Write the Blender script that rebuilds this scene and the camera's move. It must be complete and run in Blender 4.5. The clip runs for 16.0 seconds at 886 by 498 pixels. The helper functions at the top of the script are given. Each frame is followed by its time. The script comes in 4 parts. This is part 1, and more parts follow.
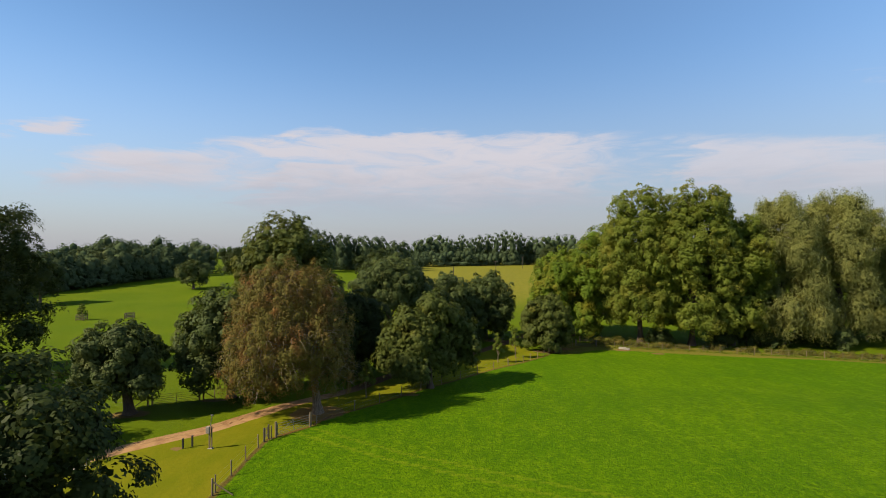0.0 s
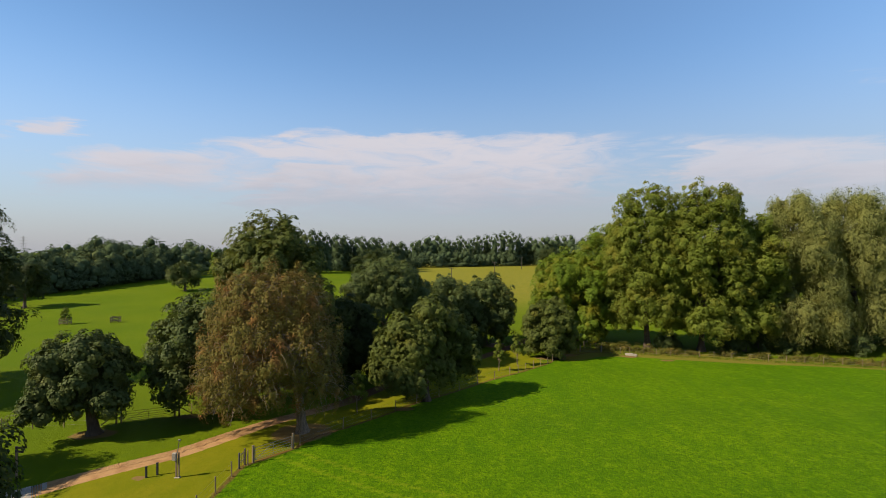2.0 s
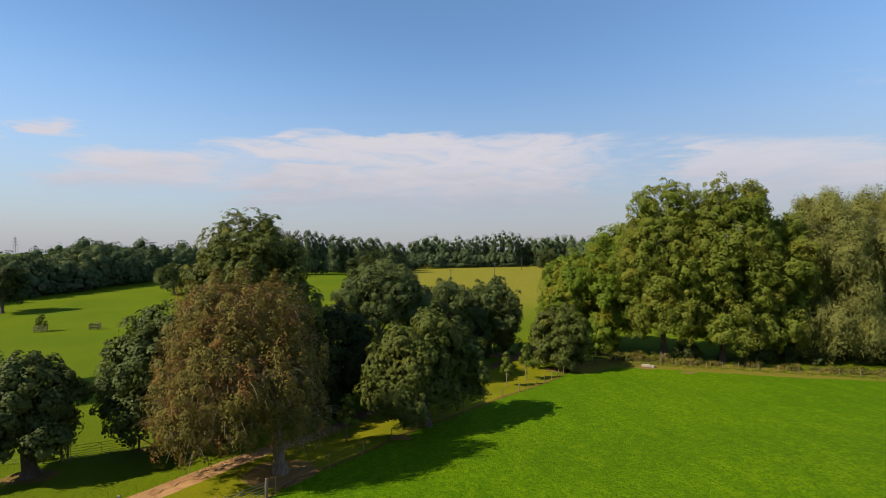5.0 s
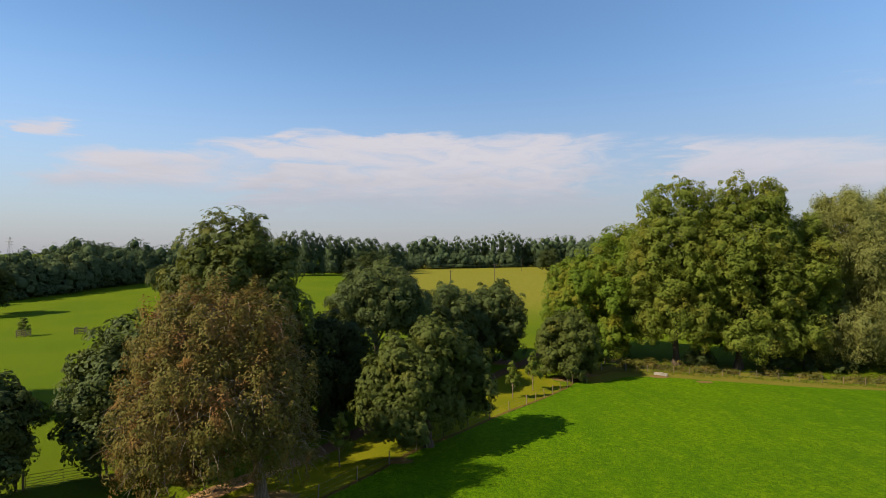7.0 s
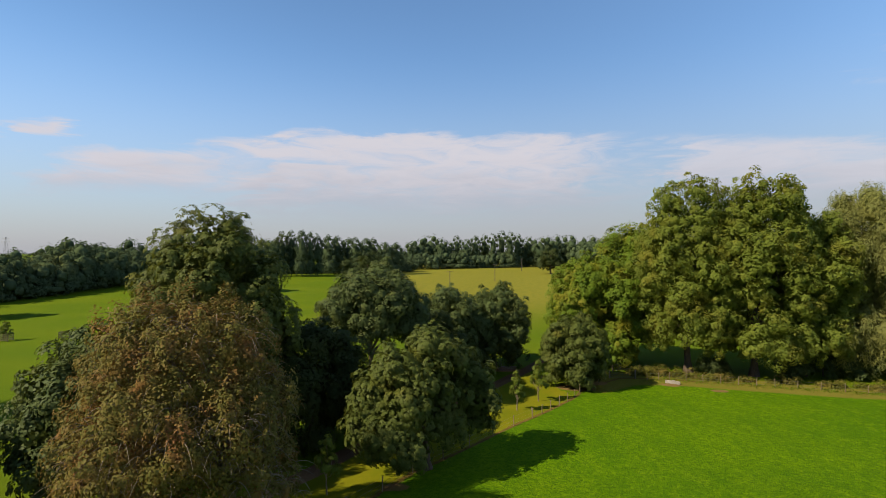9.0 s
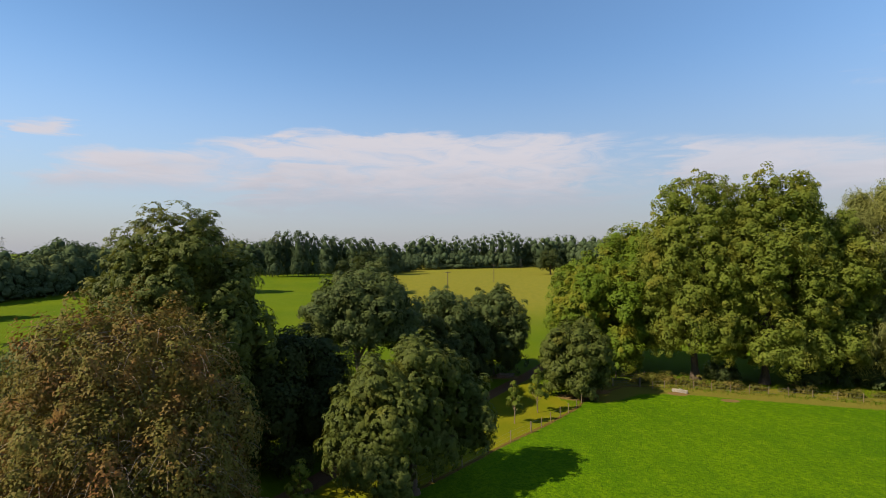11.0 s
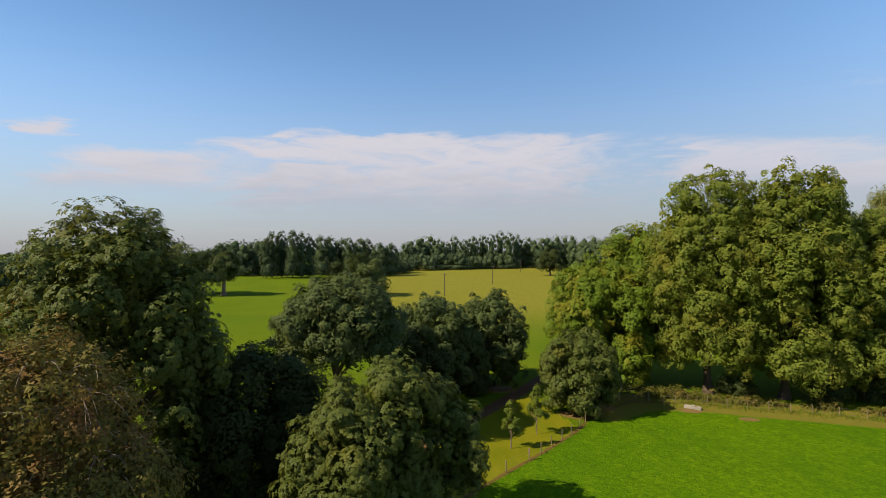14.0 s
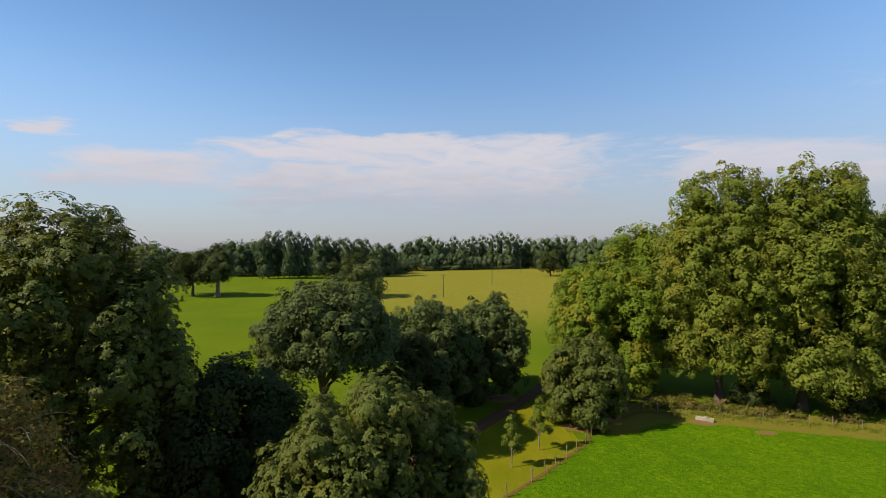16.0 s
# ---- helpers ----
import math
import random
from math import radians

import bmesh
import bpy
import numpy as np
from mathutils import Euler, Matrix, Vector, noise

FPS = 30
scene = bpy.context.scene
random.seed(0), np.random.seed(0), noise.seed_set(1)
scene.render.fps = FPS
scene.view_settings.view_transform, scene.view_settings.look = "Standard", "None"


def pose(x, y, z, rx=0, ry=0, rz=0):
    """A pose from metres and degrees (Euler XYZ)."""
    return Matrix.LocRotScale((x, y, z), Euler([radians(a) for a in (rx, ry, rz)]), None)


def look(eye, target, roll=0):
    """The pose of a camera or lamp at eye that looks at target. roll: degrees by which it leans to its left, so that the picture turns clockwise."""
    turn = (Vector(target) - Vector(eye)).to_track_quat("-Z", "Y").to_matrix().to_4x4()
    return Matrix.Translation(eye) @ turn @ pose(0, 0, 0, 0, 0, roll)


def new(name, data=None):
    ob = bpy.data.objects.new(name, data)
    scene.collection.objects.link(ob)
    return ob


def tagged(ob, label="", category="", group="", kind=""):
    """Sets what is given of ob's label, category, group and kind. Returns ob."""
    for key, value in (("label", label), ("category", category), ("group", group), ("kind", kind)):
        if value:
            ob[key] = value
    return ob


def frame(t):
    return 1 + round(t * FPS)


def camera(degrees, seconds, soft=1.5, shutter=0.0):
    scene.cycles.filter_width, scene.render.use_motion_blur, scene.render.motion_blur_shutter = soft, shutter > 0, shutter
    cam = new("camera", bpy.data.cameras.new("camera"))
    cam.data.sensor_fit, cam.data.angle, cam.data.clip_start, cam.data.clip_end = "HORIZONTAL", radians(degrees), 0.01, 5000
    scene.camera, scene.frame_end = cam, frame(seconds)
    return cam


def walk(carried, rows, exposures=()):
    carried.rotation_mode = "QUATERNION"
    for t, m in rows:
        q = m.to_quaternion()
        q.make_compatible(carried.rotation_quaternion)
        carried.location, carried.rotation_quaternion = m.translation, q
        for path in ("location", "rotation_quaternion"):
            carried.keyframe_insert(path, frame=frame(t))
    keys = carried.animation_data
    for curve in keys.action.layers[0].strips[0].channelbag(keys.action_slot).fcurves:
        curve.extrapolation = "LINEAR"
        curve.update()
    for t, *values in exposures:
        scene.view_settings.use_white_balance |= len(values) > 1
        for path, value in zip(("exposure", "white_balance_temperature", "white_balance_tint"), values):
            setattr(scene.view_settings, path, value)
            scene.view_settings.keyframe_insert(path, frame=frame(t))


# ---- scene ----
cam = camera(84.0, 16.0, soft=0.6)
METRES, EYE, TILT, LEAN, TURN = 36.5, 17.0, 0.0, 0.0, 0.0
ROWS = [
    (0.0, 0.0, 0.0, 0.0, 0.0, 0.0, -0.0),
    (0.5, -0.0, 0.0309, 0.0009, -0.07, 0.0, 0.02),
    (1.0, 0.0006, 0.0641, 0.0017, -0.12, 0.01, 0.03),
    (1.5, 0.0014, 0.0955, 0.0029, -0.17, 0.04, 0.05),
    (2.0, 0.0017, 0.1302, 0.005, -0.23, 0.05, 0.04),
    (2.5, 0.0017, 0.1621, 0.0064, -0.27, 0.05, 0.04),
    (3.0, -0.0006, 0.1978, 0.0082, -0.3, 0.06, 0.05),
    (3.5, -0.0029, 0.231, 0.0102, -0.33, 0.06, 0.07),
    (4.0, -0.0057, 0.2662, 0.0124, -0.37, 0.06, 0.09),
    (6.5, -0.0207, 0.4346, 0.0216, -0.65, 0.08, 0.14),
    (7.0, -0.0226, 0.4662, 0.0236, -0.67, 0.08, 0.12),
    (7.5, -0.0237, 0.4953, 0.025, -0.69, 0.06, 0.14),
    (8.0, -0.0231, 0.5276, 0.0266, -0.69, 0.06, 0.14),
    (8.5, -0.0218, 0.558, 0.0281, -0.71, 0.06, 0.15),
    (9.0, -0.0204, 0.59, 0.029, -0.74, 0.06, 0.17),
    (11.5, 0.0143, 0.7342, 0.0349, -0.77, 0.04, 0.16),
    (12.0, 0.0223, 0.7637, 0.0365, -0.78, 0.05, 0.16),
    (12.5, 0.0277, 0.7915, 0.0381, -0.8, 0.04, 0.15),
    (13.0, 0.033, 0.8222, 0.0403, -0.81, 0.05, 0.14),
    (13.5, 0.0382, 0.8498, 0.0421, -0.8, 0.05, 0.14),
    (14.0, 0.0421, 0.8791, 0.0431, -0.81, 0.06, 0.13),
    (14.5, 0.0461, 0.9057, 0.0442, -0.82, 0.08, 0.11),
    (15.0, 0.0497, 0.9343, 0.0454, -0.82, 0.07, 0.1),
    (15.5, 0.0528, 0.9609, 0.0468, -0.84, 0.07, 0.09),
    (16.0, 0.0562, 0.9897, 0.0479, -0.84, 0.06, 0.09),
]
walk(cam, [(t, pose(0, 0, EYE, TILT, LEAN, TURN) @ pose(METRES * x, METRES * y, METRES * z, 90 + pitch, roll, yaw)) for t, x, y, z, yaw, pitch, roll in ROWS],
     exposures=((0.0, 1.0), (16.0, 1.0)))


# ---- light ----
SUN_AZ, SUN_EL = 247.0, 40.5          # degrees, clockwise from +y, and above the horizon
sun_dir = Vector((math.sin(radians(SUN_AZ)) * math.cos(radians(SUN_EL)),
                  math.cos(radians(SUN_AZ)) * math.cos(radians(SUN_EL)), math.sin(radians(SUN_EL))))
sun = new("sun", bpy.data.lights.new("sun", "SUN"))
sun.data.energy, sun.data.angle, sun.data.color = 5.0, radians(0.53), (1.0, 0.87, 0.66)
sun.matrix_world = look(sun_dir * 300, (0, 0, 0))


class Nodes:
    """Small shorthand for node trees."""

    def __init__(self, tree):
        self.tree = tree
        tree.nodes.clear()

    def add(self, kind, **given):
        node = self.tree.nodes.new(kind)
        for key, value in given.items():
            if key in node.inputs:
                self.put(node.inputs[key], value)
        return node

    def put(self, socket, value):
        if isinstance(value, bpy.types.NodeSocket):
            self.tree.links.new(value, socket)
        else:
            socket.default_value = value

    def math(self, op, a, b=0.0, clamp=False):
        node = self.tree.nodes.new("ShaderNodeMath")
        node.operation, node.use_clamp = op, clamp
        self.put(node.inputs[0], a)
        self.put(node.inputs[1], b)
        return node.outputs[0]

    def ramp(self, value, low, high):
        node = self.tree.nodes.new("ShaderNodeMapRange")
        node.interpolation_type = "SMOOTHSTEP"
        self.put(node.inputs["Value"], value)
        node.inputs["From Min"].default_value, node.inputs["From Max"].default_value = low, high
        return node.outputs[0]

    def mix(self, factor, a, b):
        node = self.tree.nodes.new("ShaderNodeMix")
        node.data_type = "RGBA"
        self.put(node.inputs[0], factor)
        for socket, value in ((node.inputs[6], a), (node.inputs[7], b)):
            if not isinstance(value, bpy.types.NodeSocket) and len(value) == 3:
                value = (*value, 1)
            self.put(socket, value)
        return node.outputs[2]

    def noise(self, where, scale, detail=3.0, rough=0.55, distort=0.0):
        node = self.tree.nodes.new("ShaderNodeTexNoise")
        self.put(node.inputs["Vector"], where)
        node.inputs["Scale"].default_value, node.inputs["Detail"].default_value = scale, detail
        node.inputs["Roughness"].default_value, node.inputs["Distortion"].default_value = rough, distort
        return node.outputs["Fac"]

    def stretch(self, where, scale, turn=0.0):
        node = self.tree.nodes.new("ShaderNodeMapping")
        self.put(node.inputs["Vector"], where)
        node.inputs["Scale"].default_value = scale
        node.inputs["Rotation"].default_value = (0, 0, radians(turn))
        return node.outputs[0]


world = bpy.data.worlds.new("sky")
scene.world = world
world.use_nodes = True
w = Nodes(world.node_tree)
sky = w.add("ShaderNodeTexSky")
sky.sky_type, sky.sun_disc = "NISHITA", False
sky.sun_elevation, sky.sun_rotation = radians(SUN_EL), radians(-SUN_AZ)
sky.altitude, sky.air_density, sky.dust_density, sky.ozone_density = 50, 1.0, 0.4, 3.0
way = w.add("ShaderNodeTexCoord").outputs["Generated"]
xyz = w.add("ShaderNodeSeparateXYZ", Vector=way)
wx, wy, wz = xyz.outputs
# thin stratus banks low over the horizon
flat = w.math("DIVIDE", wx, w.math("MAXIMUM", wy, 0.05))
lift = w.math("DIVIDE", wz, w.math("MAXIMUM", w.math("ABSOLUTE", wy), 0.05))
streak = w.noise(w.stretch(way, (3.0, 3.0, 16.0)), 2.2, 6, 0.62, 0.4)
wisps = w.noise(w.stretch(way, (2.0, 2.0, 9.0)), 4.5, 5, 0.6, 0.8)
clouds = None


def bank(x0, x1, z0, z1, soft_x, soft_low, soft_high, much):
    """A cloud bank between two bearings and two heights, ragged by the streaks."""
    ragged = w.math("ADD", lift, w.math("MULTIPLY", w.math("SUBTRACT", streak, 0.5), 0.07))
    side = w.math("ADD", flat, w.math("MULTIPLY", w.math("SUBTRACT", wisps, 0.5), 0.5))
    m = w.math("MULTIPLY", w.ramp(side, x0, x0 + soft_x), w.math("SUBTRACT", 1.0, w.ramp(side, x1 - soft_x, x1)))
    m = w.math("MULTIPLY", m, w.ramp(ragged, z0, z0 + soft_low))
    m = w.math("MULTIPLY", m, w.math("SUBTRACT", 1.0, w.ramp(ragged, z1 - soft_high, z1)))
    return w.math("MULTIPLY", m, much)


for spec in ((-0.50, 0.45, 0.03, 0.242, 0.22, 0.12, 0.02, 1.0), (-0.84, -0.34, 0.10, 0.214, 0.16, 0.06, 0.025, 1.0),
             (0.40, 1.5, 0.04, 0.238, 0.16, 0.12, 0.03, 0.85), (-0.91, -0.69, 0.228, 0.270, 0.07, 0.015, 0.02, 1.0),
             (0.86, 1.05, 0.40, 0.45, 0.07, 0.03, 0.03, 0.35), (0.86, 1.05, 0.33, 0.37, 0.07, 0.03, 0.03, 0.30)):
    one = bank(*spec)
    clouds = one if clouds is None else w.math("MAXIMUM", clouds, one)
clouds = w.math("MULTIPLY", clouds, w.ramp(wisps, 0.05, 0.6))
haze = w.math("SUBTRACT", 1.0, w.ramp(wz, -0.06, 0.38))
vivid = w.add("ShaderNodeHueSaturation", Hue=0.498, Saturation=1.09, Value=1.35, Color=sky.outputs[0])
clear = w.mix(w.math("MULTIPLY", haze, 0.97), vivid.outputs[0], (2.9, 2.96, 3.38))
cloudy = w.mix(clouds, clear, w.mix(w.ramp(w.math("ADD", lift, w.math("MULTIPLY", streak, 0.12)), 0.10, 0.27), (3.4, 3.4, 3.85), (5.1, 4.95, 5.4)))
back = w.add("ShaderNodeBackground", Color=cloudy, Strength=0.065)
w.tree.links.new(back.outputs[0], w.add("ShaderNodeOutputWorld").inputs[0])

# ---- materials ----


def material(name):
    m = bpy.data.materials.new(name)
    m.use_nodes = True
    return m, Nodes(m.node_tree)


def close(n, shader):
    n.tree.links.new(shader, n.add("ShaderNodeOutputMaterial").inputs[0])


def leaf_material(name, a, b, c, blotch=0.25, through_leaf=0.30, gloss=0.08, share=0.48):
    """Foliage: two greens by leaf, a third by branch."""
    a, b, c = (tuple(v * k for v, k in zip(colour, (0.64, 0.51, 0.42))) for colour in (a, b, c))
    m, n = material(name)
    where = n.add("ShaderNodeTexCoord").outputs["Object"]
    one = n.add("ShaderNodeNewGeometry").outputs["Random Per Island"]
    patch = n.ramp(n.noise(where, blotch, 3, 0.6), share, share + 0.24)
    colour = n.mix(patch, n.mix(one, a, b), c)
    body = n.add("ShaderNodeBsdfPrincipled", **{"Base Color": colour, "Roughness": 0.6, "Specular IOR Level": gloss})
    lit = n.add("ShaderNodeBsdfTranslucent", Color=n.mix(0.5, colour, (c[0] * 1.3, c[1] * 1.4, c[2])))
    mixed = n.add("ShaderNodeMixShader", Fac=through_leaf)
    n.tree.links.new(body.outputs[0], mixed.inputs[1])
    n.tree.links.new(lit.outputs[0], mixed.inputs[2])
    close(n, mixed.outputs[0])
    return m


def plain_material(name, a, b, scale, rough=0.8, bump=0.3, metal=0.0, stretch=(1, 1, 1), distance=0.02):
    """A rough surface of two colours with grain at two scales."""
    a, b = tuple(v * 0.55 for v in a), tuple(v * 0.55 for v in b)
    m, n = material(name)
    where = n.stretch(n.add("ShaderNodeTexCoord").outputs["Object"], stretch)
    fine, broad = n.noise(where, scale, 6, 0.65), n.noise(where, scale * 0.17, 3)
    colour = n.mix(n.ramp(fine, 0.3, 0.7), a, b)
    colour = n.mix(n.math("MULTIPLY", n.ramp(broad, 0.4, 0.75), 0.5), colour, tuple(v * 0.55 for v in a))
    body = n.add("ShaderNodeBsdfPrincipled", **{"Base Color": colour, "Roughness": rough, "Metallic": metal})
    relief = n.add("ShaderNodeBump", Strength=bump, Distance=distance, Height=fine)
    n.tree.links.new(relief.outputs[0], body.inputs["Normal"])
    close(n, body.outputs[0])
    return m


LEAF_CHESTNUT = leaf_material("chestnut_leaves", (0.075, 0.125, 0.029), (0.110, 0.166, 0.038), (0.165, 0.195, 0.032), 0.22, 0.22, 0.09, 0.52)
LEAF_DARK = leaf_material("dark_leaves", (0.038, 0.070, 0.022), (0.056, 0.094, 0.028), (0.068, 0.102, 0.028), 0.3)
LEAF_SYCAMORE = leaf_material("sycamore_leaves", (0.066, 0.120, 0.044), (0.100, 0.160, 0.054), (0.122, 0.174, 0.050), 0.3, 0.22)
LEAF_POPLAR = leaf_material("poplar_leaves", (0.170, 0.284, 0.052), (0.240, 0.360, 0.063), (0.288, 0.350, 0.061), 0.16, 0.50)
LEAF_LIME = leaf_material("lime_leaves", (0.107, 0.226, 0.020), (0.171, 0.299, 0.034), (0.262, 0.299, 0.034), 0.2, 0.34)
LEAF_WILLOW = leaf_material("willow_leaves", (0.230, 0.315, 0.122), (0.295, 0.380, 0.142), (0.305, 0.370, 0.115), 0.2, 0.48, 0.04)
LEAF_BROWN = leaf_material("browning_leaves", (0.118, 0.156, 0.036), (0.182, 0.176, 0.048), (0.250, 0.148, 0.058), 0.45, 0.20, 0.06, 0.47)
LEAF_YOUNG = leaf_material("young_leaves", (0.100, 0.185, 0.025), (0.150, 0.230, 0.035), (0.160, 0.215, 0.035), 0.8)
# far woods: extra blue in these greens stands in for haze
LEAF_FAR_HAZE = leaf_material("hazed_woodland_leaves", (0.070, 0.128, 0.078), (0.086, 0.146, 0.082), (0.142, 0.190, 0.076), 0.045, 0.12, 0.0, 0.54)
LEAF_BRAMBLE = leaf_material("bramble_leaves", (0.120, 0.175, 0.034), (0.180, 0.205, 0.046), (0.240, 0.218, 0.070), 0.5)
BARK = plain_material("grey_brown_bark", (0.07, 0.045, 0.027), (0.15, 0.10, 0.06), 9, 0.9, 0.8, 0, (1, 1, 0.25), 0.05)
BARK_PALE = plain_material("pale_bark", (0.13, 0.092, 0.055), (0.36, 0.265, 0.165), 7, 0.9, 1.0, 0, (1, 1, 0.2), 0.12)
TWIGS = plain_material("dry_tan_twigs", (0.18, 0.135, 0.085), (0.32, 0.245, 0.16), 9, 0.9, 0.4, 0, (1, 1, 0.25), 0.03)
WOOD = plain_material("weathered_timber", (0.16, 0.110, 0.058), (0.29, 0.215, 0.125), 14, 0.85, 0.5, 0, (1, 1, 0.12))
WOOD_DARK = plain_material("creosoted_and_shaded_timber", (0.05, 0.04, 0.03), (0.12, 0.09, 0.06), 14, 0.85, 0.5, 0, (1, 1, 0.12))
STEEL = plain_material("galvanised_steel", (0.20, 0.20, 0.19), (0.32, 0.32, 0.30), 20, 0.5, 0.1, 0.6)
CONCRETE = plain_material("pale_concrete", (0.30, 0.265, 0.21), (0.48, 0.43, 0.35), 8, 0.9, 0.3)
PLASTIC_BLACK = plain_material("black_plastic", (0.012, 0.012, 0.012), (0.03, 0.03, 0.03), 20, 0.6, 0.1)
SOIL = plain_material("red_brown_soil", (0.16, 0.085, 0.045), (0.30, 0.17, 0.09), 3, 0.95, 0.6, 0, (1, 1, 1), 0.06)

# ---- ground ----


def smooth(a, b, v):
    s = np.clip((np.asarray(v, float) - a) / (b - a), 0, 1)
    return s * s * (3 - 2 * s)


def ground_z(x, y):
    """The lie of the land: level lawn, a shallow dip, fields that rise again."""
    x, y = np.asarray(x, float), np.asarray(y, float)
    z = -0.35 * smooth(38, 52, y) - 1.25 * smooth(50, 68, y) - 1.5 * smooth(66, 102, y)
    z = z + 3.4 * smooth(125, 330, y) + 1.6 * smooth(330, 520, y)
    z = z + 1.2 * smooth(90, 200, y) * smooth(-30, -100, x) - 6 * smooth(560, 900, y)
    z = z + 0.10 * np.sin(x * 0.11 + 1.0) * np.sin(y * 0.09) + 0.05 * np.sin(x * 0.31 + y * 0.23)
    return z


def gz(x, y):
    return float(ground_z(x, y))


TRACK = [(-60, 24), (-42, 31), (-30, 38.6), (-22.5, 46.6), (-18.5, 53), (-14, 61), (-8, 72), (1, 87), (8.5, 98), (15, 108), (24, 122), (36, 140)]
PASTURE = [(-16.0, 5), (-15.9, 44.2), (-15.2, 44.9), (-12.9, 47.6), (-11.8, 50.3), (-9.0, 54.0), (-2.9, 64.6), (10.6, 80), (18.5, 90), (22, 96.5), (29, 101.5),
           (37, 101), (50.6, 95.6), (58, 91.6), (75.7, 85), (130, 66), (130, 5)]


def polyline_distance(x, y, line):
    best = np.full(np.shape(x), 1e9)
    for (ax, ay), (bx, by) in zip(line, line[1:]):
        dx, dy = bx - ax, by - ay
        s = np.clip(((x - ax) * dx + (y - ay) * dy) / (dx * dx + dy * dy), 0, 1)
        best = np.minimum(best, np.hypot(x - ax - s * dx, y - ay - s * dy))
    return best


def inside(x, y, ring):
    odd = np.zeros(np.shape(x), bool)
    for (ax, ay), (bx, by) in zip(ring, ring[1:] + ring[:1]):
        if ay != by:
            odd ^= ((ay > y) != (by > y)) & (x < (bx - ax) * (y - ay) / (by - ay) + ax)
    return odd


def spread(low, high, step, far_low, far_high):
    """Even steps over the near part, ever wider ones out to the horizon."""
    core = np.arange(low, high, step)
    out, gap, v = [], step, high
    while v < far_high:
        out.append(v)
        gap *= 1.16
        v += gap
    left, gap, v = [], step, low - step
    while v > far_low:
        left.append(v)
        gap *= 1.16
        v -= gap
    return np.array(left[::-1] + list(core) + out)


def mesh_from(name, verts, faces, mat=None):
    """A mesh of equal-sided faces from arrays."""
    verts, faces = np.asarray(verts, np.float32), np.asarray(faces, np.int32)
    me = bpy.data.meshes.new(name)
    me.vertices.add(len(verts))
    me.vertices.foreach_set("co", verts.ravel())
    me.loops.add(faces.size)
    me.loops.foreach_set("vertex_index", faces.ravel())
    me.polygons.add(len(faces))
    me.polygons.foreach_set("loop_start", np.arange(len(faces), dtype=np.int32) * faces.shape[1])
    me.update(calc_edges=True)
    if mat:
        me.materials.append(mat)
    return me


def shade_smooth(me):
    me.polygons.foreach_set("use_smooth", np.ones(len(me.polygons), bool))
    return me


def part(name, geo, mat, parent, label=""):
    """Links a bmesh or a mesh as one object under a thing."""
    if isinstance(geo, bmesh.types.BMesh):
        me = bpy.data.meshes.new(name)
        geo.to_mesh(me)
        geo.free()
    else:
        me = geo
    if mat and not me.materials:
        me.materials.append(mat)
    ob = new(name, me)
    ob.parent = parent
    return tagged(ob, label)


